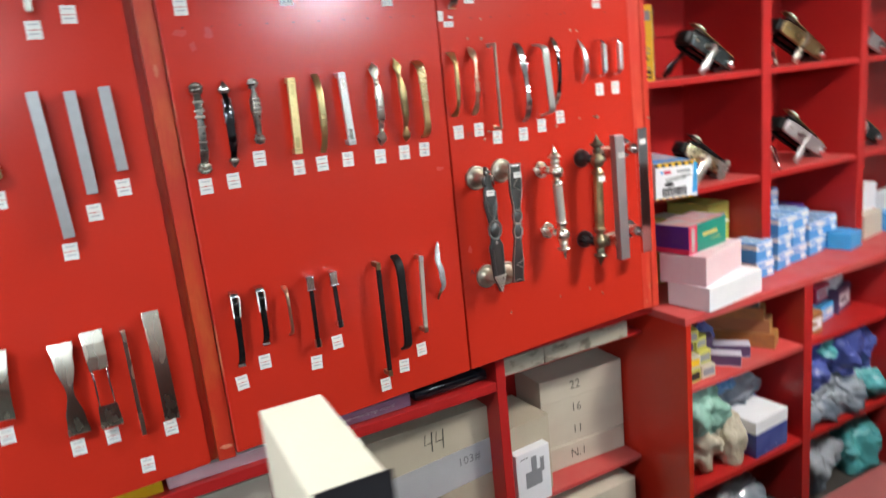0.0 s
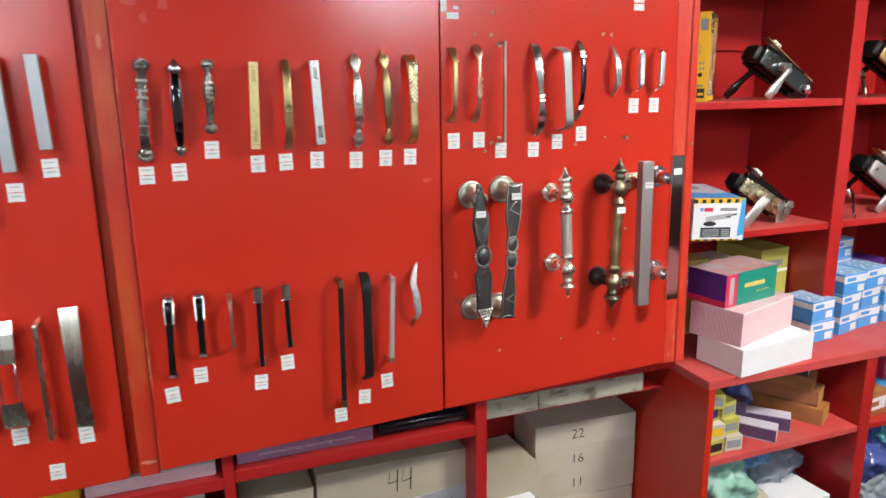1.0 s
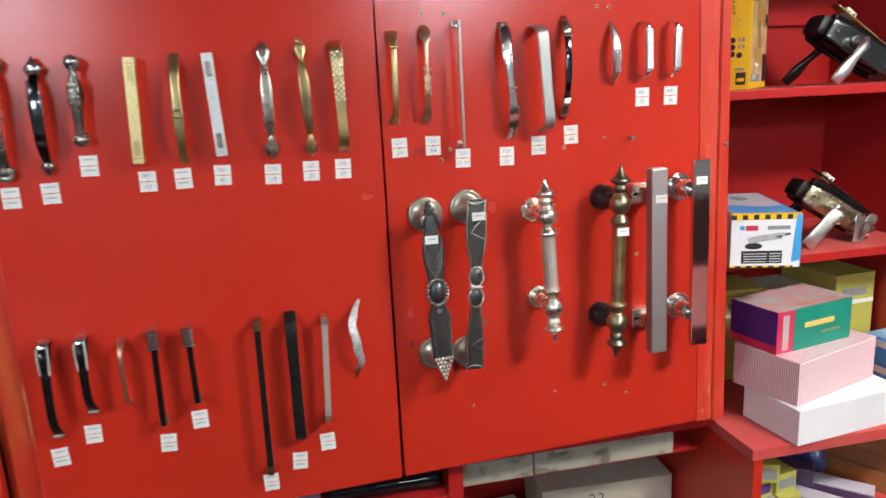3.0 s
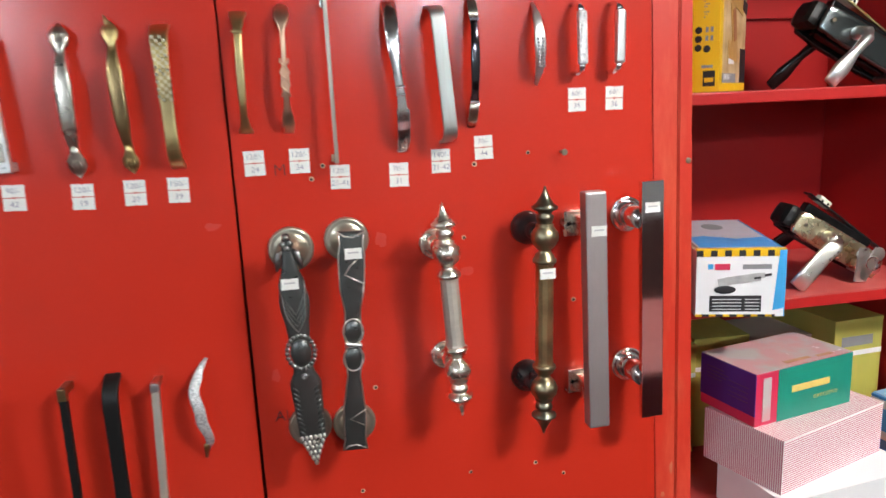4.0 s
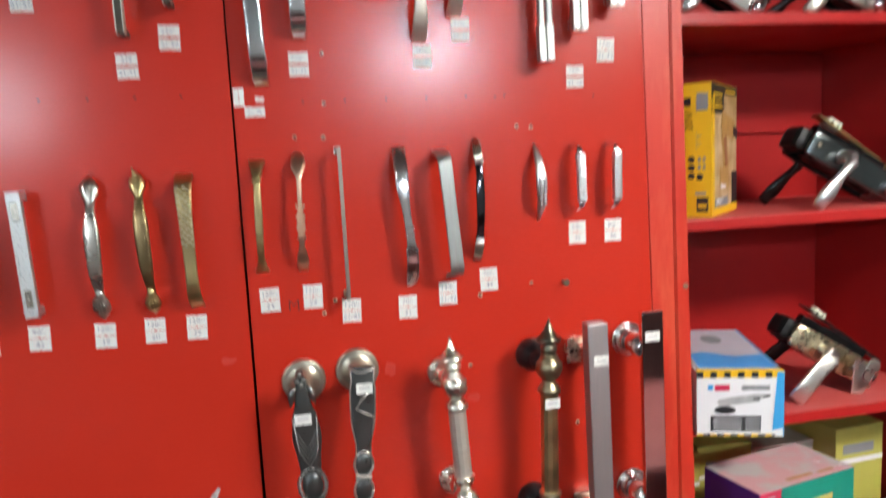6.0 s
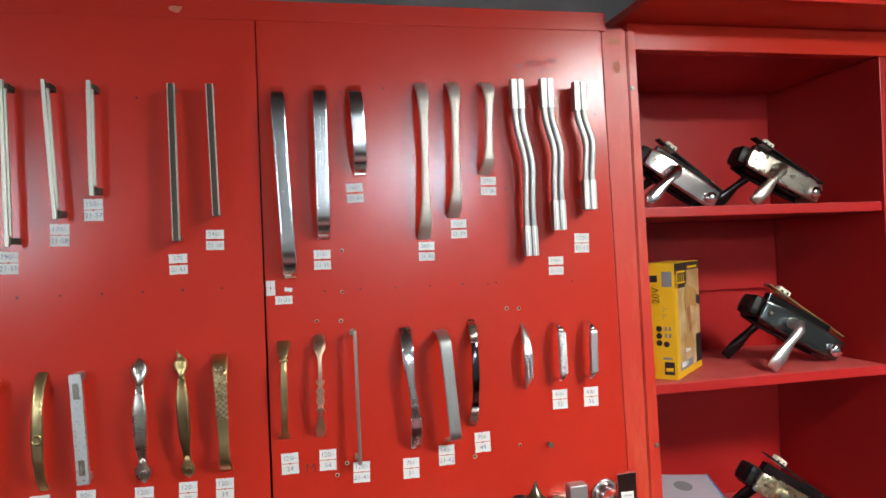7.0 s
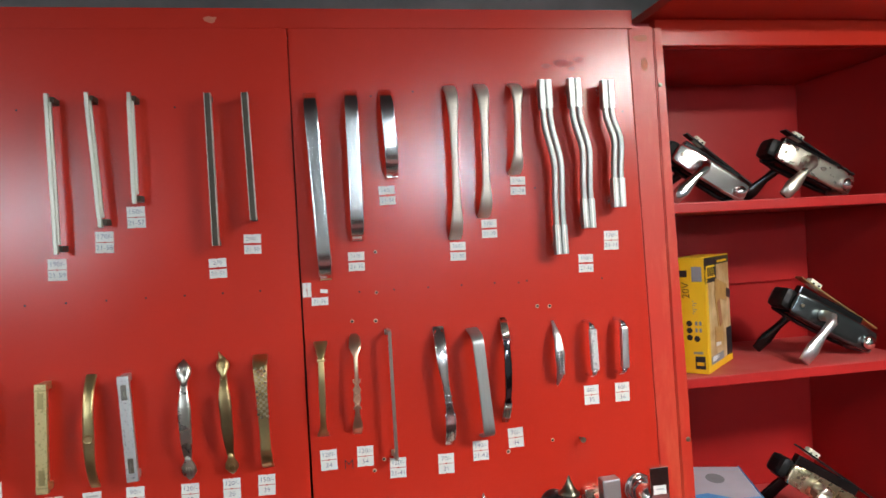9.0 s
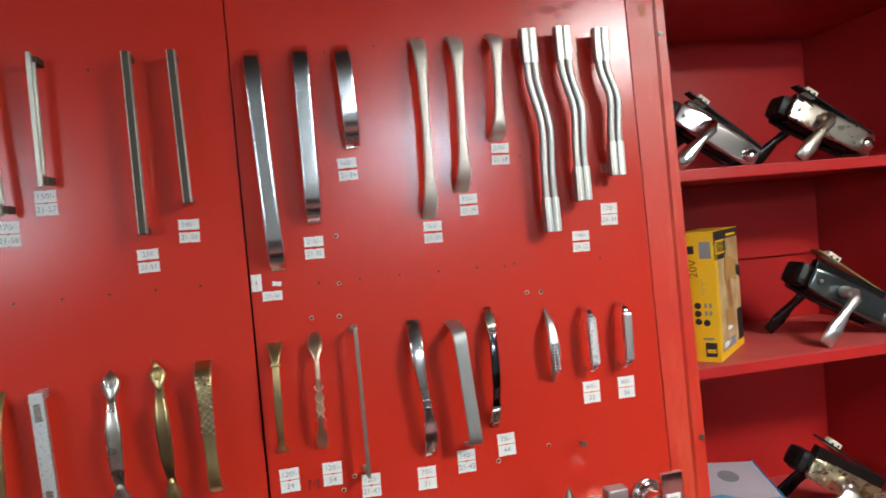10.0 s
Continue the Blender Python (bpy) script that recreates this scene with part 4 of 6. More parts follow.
# ---- left cabinet door ----
t, L = handle("drawer_handle", -0.928, 1.611, -0.921, 1.481, "antique brass handle with square collars and ringed middle")
square_bar(t, L, 0.010, 0.009, 0.026, BRASS, leg=0.012)
for s in (-1, 1):
    part("collar", block((0.022, 0.018, 0.024), (0, -0.022, s * (L / 2 - 0.012)), 0.002), BRONZE, t)
for k in range(5):
    part("ring", lathe([(0.0065, -0.0025), (0.0085, 0), (0.0065, 0.0025)], 12, at=(0, -0.026, -0.016 + k * 0.008)), BRASS, t)
for xt, zt, xb, zb in ((-0.837, 1.624, -0.828, 1.360), (-0.778, 1.620, -0.775, 1.433), (-0.721, 1.623, -0.717, 1.468)):
    t, L = handle("drawer_handle", xt, zt, xb, zb, "square silver-lacquered bar handle")
    square_bar(t, L, 0.020, 0.012, 0.030, SILVER_PAINT, STEEL, 0.014)
t, L = handle("drawer_handle", -0.885, 1.164, -0.885, 0.979, "brushed steel hourglass strap handle")
plate_handle(t, L, [(0, 0.040), (0.2, 0.033), (0.48, 0.013), (0.8, 0.034), (1, 0.044)], PLATE_STEEL, 0.010)
t, L = handle("drawer_handle", -0.830, 1.175, -0.827, 0.976, "wide brushed steel handle with an open loop middle")
for s, ln in ((1, 0.075), (-1, 0.05)):
    strap_pts = [(0, -0.021, s * L / 2), (0, -0.027, s * (L / 2 - ln * 0.3)), (0, -0.031, s * (L / 2 - ln * 0.65)), (0, -0.032, s * (L / 2 - ln))]
    part("plate", sweep(strap_pts, [0.041, 0.039, 0.037, 0.034], [0.0035] * 4, 16, 14), PLATE_STEEL, t)
    part("leg", block((0.014, 0.025, 0.012), (0, -0.0115, s * (L / 2 - 0.018)), 0.001), STEEL, t)
for sx in (-1, 1):
    part("side_rail", sweep([(sx * 0.014, -0.028, L / 2 - 0.07), (sx * 0.0125, -0.030, 0), (sx * 0.014, -0.028, -L / 2 + 0.045)], [0.004] * 3, [0.004] * 3, 8), CHROME, t, smooth=True)
t, L = handle("drawer_handle", -0.775, 1.164, -0.775, 0.944, "slim brushed steel bar handle set on edge")
square_bar(t, L, 0.008, 0.014, 0.028, PLATE_STEEL, leg=0.009)
t, L = handle("drawer_handle", -0.721, 1.188, -0.718, 0.955, "wide brushed steel strap handle")
plate_handle(t, L, [(0, 0.029), (0.5, 0.0275), (1, 0.032)], PLATE_STEEL)
t, L = handle("drawer_handle", -0.985, 1.177, -0.996, 1.044, "wide brushed steel bow handle")
plate_handle(t, L, [(0, 0.030), (0.5, 0.028), (1, 0.032)], PLATE_STEEL)
for x, zb in ((-0.812, 1.758), (-0.752, 1.782)):
    t, L = handle("drawer_handle", x, 2.02, x, zb, "slim steel bar handle")
    square_bar(t, L, 0.012, 0.010, 0.028, STEEL, leg=0.010)
for x, z in ((-0.927, 1.442), (-0.832, 1.329), (-0.778, 1.395), (-0.720, 1.434), (-0.894, 0.943), (-0.831, 0.947), (-0.780, 0.864), (-0.723, 0.929), (-1.004, 1.005), (-0.812, 1.730), (-0.752, 1.754)):
    price_label(x, z, y=-0.004, tilt=random.uniform(-3, 3))

# ---- price labels under the handles ----
for x, z, a, b in ((-0.568, 1.412, "", ""), (-0.512, 1.415, "", ""), (-0.452, 1.453, "", ""), (-0.371, 1.423, "90/-", "43"), (-0.318, 1.424, "", ""),
                   (-0.258, 1.425, "90/-", "42"), (-0.180, 1.421, "120/-", "19"), (-0.119, 1.422, "120/-", "20"), (-0.067, 1.422, "150/-", "39"),
                   (0.029, 1.450, "120/-", "24"), (0.086, 1.450, "120/-", "54"), (0.137, 1.426, "120/-", "21-41"), (0.215, 1.424, "70/-", "31"),
                   (0.273, 1.439, "140/-", "21-42"), (0.333, 1.454, "70/-", "44"), (0.468, 1.512, "60/-", "35"), (0.523, 1.512, "60/-", "36"),
                   (-0.347, 1.771, "190/-", "21-59"), (-0.280, 1.808, "170/-", "21-58"), (-0.234, 1.843, "150/-", "21-57"), (0.517, 1.769, "170/-", "21-11")):
    price_label(x, z, (a, b) if a else (), tilt=random.uniform(-2, 2))
for x, z, a, b in ((-0.121, 1.760, "270", "21-51"), (-0.068, 1.794, "240/-", "21-50"), (0.089, 1.758, "210/-", "21-35"), (0.143, 1.860, "160/-", "21-34"),
                   (0.253, 1.765, "360/-", "21-30"), (0.307, 1.799, "320/-", "21-29"), (0.359, 1.867, "270/-", "21-28"), (0.470, 1.733, "190/-", "21-12")):
    price_label(x, z, (a, b), gap=0.003, h=0.0135, tilt=random.uniform(-2, 2))
for x, z in ((-0.565, 0.981), (-0.510, 1.014), (-0.396, 0.980), (-0.341, 1.015), (-0.236, 0.878), (-0.183, 0.911), (-0.132, 0.940)):
    price_label(x, z, tilt=random.uniform(-4, 4))
price_label(0.010, 1.718, ("", ""), tilt=90, w=0.023, h=0.0065, gap=0.0004)
price_label(0.029, 1.699, ("21-36",), single=True, h=0.0125)
price_label(0.036, 1.7145, ("",), single=True, w=0.012, h=0.006, tilt=8)

# ---- pull handles ----
def rosette(t, x, z, r, material, neck=0.05, neck_r=0.011, name="rosette"):
    part(name, lathe([(r, -0.001), (r, 0.003), (r * 0.97, 0.0055), (r * 0.88, 0.0065), (r * 0.80, 0.0052), (r * 0.72, 0.006), (r * 0.5, 0.011), (neck_r, 0.018), (neck_r * 0.9, neck)], 24, "y", (x, 0, z)), material, t, smooth=True)


def dome_rose(t, x, z, r, material, neck_r, neck=0.056):
    """A smooth domed rose with its neck."""
    prof = [(r, -0.001), (r, 0.004), (r * 0.97, 0.009), (r * 0.88, 0.015), (r * 0.72, 0.0205), (max(r * 0.52, neck_r), 0.025), (neck_r, 0.028), (neck_r, neck)]
    part("rosette", lathe(prof, 28, "y", (x, 0, z)), material, t, smooth=True)


PULL = "pull handles on the right door"
t, L = handle("pull_handle", 0.061, 1.365, 0.076, 1.053, "blackened pewter pull handle with a grape-cluster end", "door handle")
tagged(t, group=PULL)
rosette(t, 0.003, 0.126, 0.030, ROSE_NICKEL)
rosette(t, -0.004, -0.126, 0.030, ROSE_NICKEL)


def front_y(z, length):
    """The face of a pull handle's bowed grip at height z."""
    return -0.0610 - 0.004 * math.cos(math.pi * max(-0.5, min(0.5, z / length)))


def line_on(points, length, w, name, material, thing_, rise=0.0, bm=None):
    pts = [(x, front_y(z, length) - rise, z) for x, z in points]
    out = sweep(pts, [w] * len(pts), [w] * len(pts), 6, across=(0, 1, 0), bm=bm)
    return part(name, out, material, thing_, smooth=True) if bm is None else out


rows = [(0, 0.004), (0.03, 0.012), (0.13, 0.035), (0.25, 0.037), (0.37, 0.040), (0.43, 0.026), (0.46, 0.022), (0.50, 0.024), (0.56, 0.025), (0.60, 0.029), (0.72, 0.038), (0.80, 0.032), (0.86, 0.021), (0.95, 0.014), (1, 0.008)]
pts = [(0, -0.0555 - 0.004 * math.sin(math.pi * i / 48), (i / 48 - 0.5) * L) for i in range(49)]
part("grip", sweep(pts, [ramp(i / 48, rows) for i in range(49)], [0.011] * 49, 16, 3), PEWTER_DARK, t, smooth=True)
part("medallion", ball(0.0145, (0, -0.0640, 0.003), (0.95, 0.42, 1.28), 18), PEWTER_DARK, t, smooth=True)
for k in range(22):
    a = 2 * math.pi * k / 22
    part("bead", ball(0.0033, (0.0172 * math.cos(a), -0.0640, 0.003 + 0.0222 * math.sin(a)), (1, 0.9, 1), 8), PEWTER_SOFT, t, smooth=True)
for i in range(6):
    for k in range(6 - i):
        part("grape", ball(0.0036, ((k - (5 - i) / 2) * 0.0058, -0.0625, -L / 2 + 0.040 - i * 0.0072), (0.75, 0.8, 1.1), 8), NICKEL_BRIGHT, t, smooth=True)
for k in range(4):
    arm = [(0.006, 0.039 + k * 0.008), (0.0115 + 0.001 * k, 0.050 + k * 0.010), (0.0128 + 0.0008 * k, 0.060 + k * 0.012)]
    line_on([(-x, z) for x, z in arm[::-1]] + [(0, 0.030 + k * 0.0075)] + arm, L, 0.0026, "chevron", PEWTER_SOFT, t)
for k in range(10):
    for sx in (-1, 1):
        x = 0.0165 if k < 7 else 0.0150
        line_on([(sx * (x - 0.006), -0.050 - k * 0.0068), (sx * x, -0.044 - k * 0.0068)], L, 0.0030, "leaf_rib", PEWTER_DARK, t)
line_on([(0.004 * math.cos(a) * (1 - a / 14), -0.030 + 0.004 * math.sin(a) * (1 - a / 14)) for a in [k * 0.6 for k in range(16)]], L, 0.0024, "scroll", PEWTER_SOFT, t, 0.0005)
for x, z in ((0, 0.152), (-0.005, 0.144), (0.005, 0.144), (0, 0.138)):
    part("berry", ball(0.0040, (x, -0.0610, z), (1, 0.9, 1), 8), PEWTER_SOFT, t, smooth=True)
for sx in (-1, 1):
    part("side_leaf", sweep([(sx * 0.007, -0.059, 0.136), (sx * 0.0115, -0.061, 0.131), (sx * 0.0135, -0.061, 0.122), (sx * 0.0155, -0.060, 0.111)], [0.004, 0.008, 0.010, 0.002], [0.004] * 4, 10), PEWTER_SOFT, t, smooth=True)

t, L = handle("pull_handle", 0.142, 1.362, 0.128, 1.067, "dark pewter ribbon-shaped pull handle with a knotted middle", "door handle")
tagged(t, group=PULL)
rosette(t, -0.002, 0.128, 0.030, ROSE_NICKEL)
rosette(t, 0.003, -0.136, 0.030, ROSE_NICKEL)
rows = [(0, 0.033), (0.04, 0.028), (0.18, 0.030), (0.30, 0.022), (0.37, 0.016), (0.44, 0.025), (0.5, 0.013), (0.56, 0.025), (0.62, 0.019), (0.78, 0.033), (0.9, 0.034), (0.97, 0.029), (1, 0.034)]
part("grip", sweep([(0, -0.0555 - 0.004 * math.sin(math.pi * i / 40), (i / 40 - 0.5) * L) for i in range(41)], [ramp(i / 40, rows) for i in range(41)], [0.011] * 41, 14, 5), PEWTER_DARK, t, smooth=True)
for z in (0.018, -0.018):
    part("knot", ball(0.012, (0, -0.0625, z), (1, 0.42, 1.3), 16), PEWTER_DARK, t, smooth=True)
    line_on([(0.0128 * math.cos(a), z + 0.0170 * math.sin(a)) for a in [2 * math.pi * k / 20 for k in range(21)]], L, 0.0024, "knot_rim", NICKEL_BRIGHT, t, 0.0004)
part("knot_band", block((0.022, 0.011, 0.0035), (0, -0.0635, 0.001), 0.0015, (0, 10, 0)), NICKEL_BRIGHT, t)
part("knot_band", block((0.022, 0.011, 0.0030), (0, -0.0635, -0.002), 0.0012, (0, -6, 0)), PEWTER_SOFT, t)
for fold in (((0.008, 0.113), (-0.002, 0.104), (-0.009, 0.093), (0.004, 0.086), (0.0145, 0.081), (0.0125, 0.062), (0.007, 0.034)), ((0.015, -0.090), (-0.006, -0.103), (0.0125, -0.113))):
    line_on(fold, L, 0.0022, "fold_line", NICKEL_BRIGHT, t, 0.0004)
for z0, s in ((L / 2 - 0.001, 1), (-L / 2 + 0.001, -1)):
    line_on([(-0.0155, z0), (-0.008, z0 - s * 0.005), (0.002, z0 - s * 0.006), (0.009, z0 - s * 0.003), (0.0155, z0)], L, 0.0024, "end_line", NICKEL_BRIGHT, t, 0.0003)
for sx in (-1, 1):
    line_on([(sx * (ramp(i / 40, rows) * 0.5 - 0.0006), (i / 40 - 0.5) * L) for i in range(0, 41, 2)], L, 0.0020, "edge_line", NICKEL_BRIGHT, t, -0.0010)


def turned_pull(t, h, g, k, d, material, grip_material, end_material):
    """h: half the length; g: half the grip; k, d: places of the knuckle and of the flared disc."""
    part("grip", lathe([(0.0128, -g - 0.004), (0.0128, -g), (0.0122, -g + 0.002), (0.0122, g - 0.002), (0.0128, g), (0.0128, g + 0.004)], 12, at=(0, -0.060, 0)), grip_material, t)
    for s in (-1, 1):
        prof = [(0.013, g + 0.001), (0.0158, g + 0.003), (0.0158, g + 0.007), (0.0135, g + 0.009), (0.0125, g + 0.013), (0.0085, k - 0.019), (0.0082, k - 0.016), (0.0108, k - 0.0145),
                (0.0155, k - 0.009), (0.0188, k - 0.001), (0.0175, k + 0.008), (0.0125, k + 0.0145), (0.0108, k + 0.016), (0.0125, k + 0.0175), (0.0095, k + 0.020)]
        part("knuckle", lathe([(r, s * z) for r, z in prof], 22, at=(0, -0.060, 0)), material, t, smooth=True)
        m = (k + 0.020 + d) / 2
        prof = [(0.0095, k + 0.0195), (0.0118, m - 0.003), (0.0118, m), (0.0082, m + 0.003), (0.0095, d - 0.005), (0.0170, d - 0.001), (0.0172, d + 0.002), (0.0120, d + 0.006), (0.0068, d + 0.014), (0.0036, h - 0.008), (0.0008, h)]
        part("finial", lathe([(r, s * z) for r, z in prof], 22, at=(0, -0.060, 0)), end_material, t, smooth=True)


t, L = handle("pull_handle", 0.260, 1.392, 0.276, 1.095, "polished nickel turned pull handle with pointed finials", "door handle")
tagged(t, group=PULL)
for z in (0.084, -0.078):
    rosette(t, -0.005, z, 0.0215, NICKEL_SATIN, 0.056, 0.010)
turned_pull(t, L / 2, 0.046, 0.080, 0.119, NICKEL_SATIN, MATT_NICKEL, NICKEL_SATIN)
t, L = handle("pull_handle", 0.399, 1.403, 0.392, 1.053, "antique brass faceted pull handle with dark finials", "door handle")
tagged(t, group=PULL)
for z in (0.111, -0.109):
    dome_rose(t, -0.006, z, 0.0235, BLACK_DOME, 0.011)
turned_pull(t, L / 2, 0.070, 0.106, 0.146, BRASS_AGED, BRASS_OLIVE, BRASS_DARK)
t, L = handle("pull_handle", 0.466, 1.392, 0.472, 1.056, "square gunmetal bar pull handle", "door handle")
tagged(t, group=PULL)
part("grip", block((0.030, 0.022, L), (0, -0.060, 0), 0.0028), GUN, t)
for z in (0.118, -0.118):
    mount = part("mount", block((0.042, 0.016, 0.036), (-0.004, -0.0075, z), 0.002), NICKEL_SATIN, t)
    part("mount_neck", block((0.026, 0.038, 0.026), (-0.002, -0.033, z), 0.001), NICKEL_SATIN, t)
    part("mount_screw", lathe([(0.003, 0.0), (0.003, 0.0015)], 10, "y", (-0.0185, -0.0153, z)), BLACK, mount)
t, L = handle("pull_handle", 0.549, 1.401, 0.554, 1.060, "mirror-polished flat bar pull handle on round roses", "door handle")
tagged(t, group=PULL)
part("grip", block((0.032, 0.010, L), (0, -0.062, 0), 0.001), CHROME, t)
for z in (0.117, -0.112):
    rosette(t, -0.008, z, 0.026, CHROME_SOFT, 0.058, 0.016)
for x, z, y in ((0.062, 1.303, -0.0672), (0.143, 1.335, -0.0662), (0.396, 1.288, -0.0755), (0.470, 1.339, -0.0712), (0.549, 1.365, -0.0672)):
    price_label(x, z, y=y, single=True, h=0.014, w=0.022, label="white handwritten price sticker on a pull handle")


# ---- screw holes, screws and pencil marks on the doors ----
def hole(x, z, r=0.002, rim=False):
    t = thing("screw_hole", (x, 0.0, z), "small drilled screw hole in the red door", "hole", "screw holes")
    # flat disc on the paint, its dark colour is the hole's shade
    part("bore", lathe([(r, -0.0005), (r, 0.0004)], 10, "y"), HOLLOW_SHADE, t)
    if rim:
        part("chipped_rim", lathe([(r * random.uniform(1.5, 2.1), -0.0005), (r * random.uniform(1.2, 1.8), 0.0002)], 7, "y", (random.uniform(-0.0006, 0.0006), 0, random.uniform(-0.0006, 0.0006))), HOLE_RIM, t)


for k in range(10):
    hole(-0.560 + k * 0.0555, 1.7215, 0.0017)
for k in range(6):
    hole(0.091 + k * 0.055, 1.710, 0.0017)
for x, z in ((0.119, 1.771), (0.118, 1.707), (0.077, 1.664), (0.114, 1.662), (0.382, 1.667), (0.403, 1.666), (0.115, 1.442), (0.099, 1.425), (0.319, 1.432),
             (0.301, 1.331), (0.461, 1.226), (0.443, 0.951), (0.165, 1.126), (0.136, 0.970), (0.298, 0.975), (0.399, 0.976), (0.396, 1.443)):
    hole(x, z, 0.0021, True)
for x, z in ((-0.389, 2.006), (-0.170, 2.006), (0.126, 2.018), (0.193, 2.024), (0.388, 1.862), (0.352, 1.708), (0.497, 1.706), (0.549, 1.985)):
    hole(x, z, 0.0016)
t = thing("screw", (0.444, 0.0, 1.442), "loose dark screw sticking out of the door", "screw")
part("shank", lathe([(0.002, -0.001), (0.002, 0.012), (0.0045, 0.013), (0.0045, 0.015)], 10, "y"), SCREW, t)
for text, x, z in (("M", 0.060, 1.439), ("AL", 0.036, 1.100)):
    t = thing("pen_mark", (x, 0, z), "dark red hand-drawn letters on the door", "writing")
    writing(text, 0.022, RED_INK, t, (0, -0.0004, 0), name="letters")


def patch(name, x, z, w, h, material, label, seed, y=0.0):
    """A thin irregular mark on the paint."""
    bm = bmesh.new()
    n = 18
    vs = []
    for k in range(n):
        a = 2 * math.pi * k / n
        f = 1 + 0.45 * noise.noise(Vector((math.cos(a) * 1.6 + seed, math.sin(a) * 1.6, seed)))
        vs.append(bm.verts.new((w / 2 * f * math.cos(a), -0.0004, h / 2 * f * math.sin(a))))
    bm.faces.new(vs)
    bmesh.ops.recalc_face_normals(bm, faces=bm.faces)
    if bm.faces[:][0].normal.y > 0:
        bmesh.ops.reverse_faces(bm, faces=bm.faces)
    t = tagged(part(name, bm, material), label, "mark")
    t.matrix_basis = pose(x, y, z)
    return t


SMEAR = mat("dull_red_smear", (0.36, 0.018, 0.014), 0.5, color2=(0.50, 0.024, 0.015), scale=70)
patch("paint_smear", 0.446, 2.068, 0.036, 0.012, SMEAR, "dull dark red smear on the glossy paint", 2)
patch("paint_smear", 0.418, 2.063, 0.018, 0.007, SMEAR, "dull dark red smear on the glossy paint", 5)
patch("paint_smear", 0.477, 2.073, 0.020, 0.009, SMEAR, "dull dark red smear on the glossy paint", 6)
patch("paint_smear", 0.462, 2.058, 0.012, 0.006, SMEAR, "dull dark red smear on the glossy paint", 13)
GRUBBY = mat("grubby_red_paint", (0.50, 0.040, 0.026), 0.34, color2=(0.545, 0.031, 0.017), scale=90, mix_lo=0.35, mix_hi=0.6)
for k, (x, z, w, h) in enumerate(((0.303, 1.283, 0.022, 0.012), (-0.032, 1.372, 0.020, 0.010), (0.185, 1.338, 0.016, 0.022), (-0.566, 1.712, 0.026, 0.014), (-0.513, 1.708, 0.018, 0.022), (-0.546, 1.685, 0.012, 0.020), (0.030, 1.160, 0.012, 0.020))):
    patch("grubby_mark", x, z, w, h, GRUBBY, "faint grubby finger mark on the red paint", 21 + k)
patch("bare_patch", -0.112, 2.139, 0.020, 0.010, PAINT_CHIP, "bare wood chip in the rail's paint", 3, 0.0021)
patch("bare_patch", 0.592, 2.110, 0.030, 0.010, PAINT_CHIP, "bare wood chip on the post", 4, 0.0056)
patch("bare_patch", 0.596, 2.066, 0.014, 0.022, PAINT_CHIP, "bare wood chip on the post", 7, 0.0056)
patch("bare_patch", -0.622, 1.645, 0.008, 0.026, PAINT_CHIP, "bare wood chip on the post", 8, 0.0056)
patch("bare_patch", -0.620, 0.845, 0.028, 0.010, PAINT_CHIP, "bare wood chip at the foot of the post", 9, 0.0056)
patch("bare_patch", 0.626, 0.93, 0.005, 0.022, PAINT_CHIP, "bare wood chip on the post", 11, 0.0056)
patch("bare_patch", 0.612, 0.885, 0.007, 0.010, PAINT_CHIP, "bare wood chip on the post", 12, 0.0056)


# ---- things on the shelves ----
def carton(name, at, size, yaw, material, label, category="box", flaps=True):
    """A box: at is the near lower corner that faces the aisle; size runs right, back, up."""
    t = thing(name, at, label, category, turn=(0, 0, yaw))
    w, d, h = size
    bm = block((w, d, h * 0.98), (w / 2, d / 2, h * 0.49), 0.0015)
    part("body", bm, material, t)
    if flaps:
        part("lid", block((w + 0.001, d + 0.001, h * 0.03), (w / 2, d / 2, h * 0.985), 0.001), material, t)
    return t


def face_panel(t, face, size, rect, material, name="print", lift=0.0006, label=""):
    """A printed panel: rect is (u0, v0, u1, v1) of the face, as fractions."""
    w, d, h = size
    u0, v0, u1, v1 = rect
    if face == "front":
        bm = span(u0 * w, u1 * w, -lift, 0.0008, v0 * h, v1 * h)
    elif face == "left":
        bm = span(-lift, 0.0008, (1 - u1) * d, (1 - u0) * d, v0 * h, v1 * h)
    elif face == "right":
        bm = span(w - 0.0008, w + lift, u0 * d, u1 * d, v0 * h, v1 * h)
    else:
        bm = span(u0 * w, u1 * w, v0 * d, v1 * d, h - 0.0008, h + lift + 0.0006)
    return part(name, bm, material, t, label)


# stack on the ledge
S = (0.265, 0.145, 0.072)
t = carton("white_box", (0.742, -0.112, 0.846), S, 6.7, WHITE_CARD, "plain white cardboard box under the pink box on the ledge")
S = (0.250, 0.145, 0.086)
t = carton("striped_box", (0.750, -0.095, 0.919), S, 17.5, PINK_STRIPE, "pink and white pinstriped cardboard box", flaps=False)
face_panel(t, "left", S, (0, 0, 1, 0.99), PINK_STRIPE_END, "end_print")
face_panel(t, "top", S, (0, 0, 1, 1), PINK_STRIPE_END, "top_print")
S = (0.206, 0.115, 0.086)
t = carton("lock_box", (0.735, -0.045, 1.0065), S, 11.5, CRIMSON, "purple, crimson and teal printed lock box")
face_panel(t, "left", S, (0, 0.20, 1, 1.0), PURPLE)
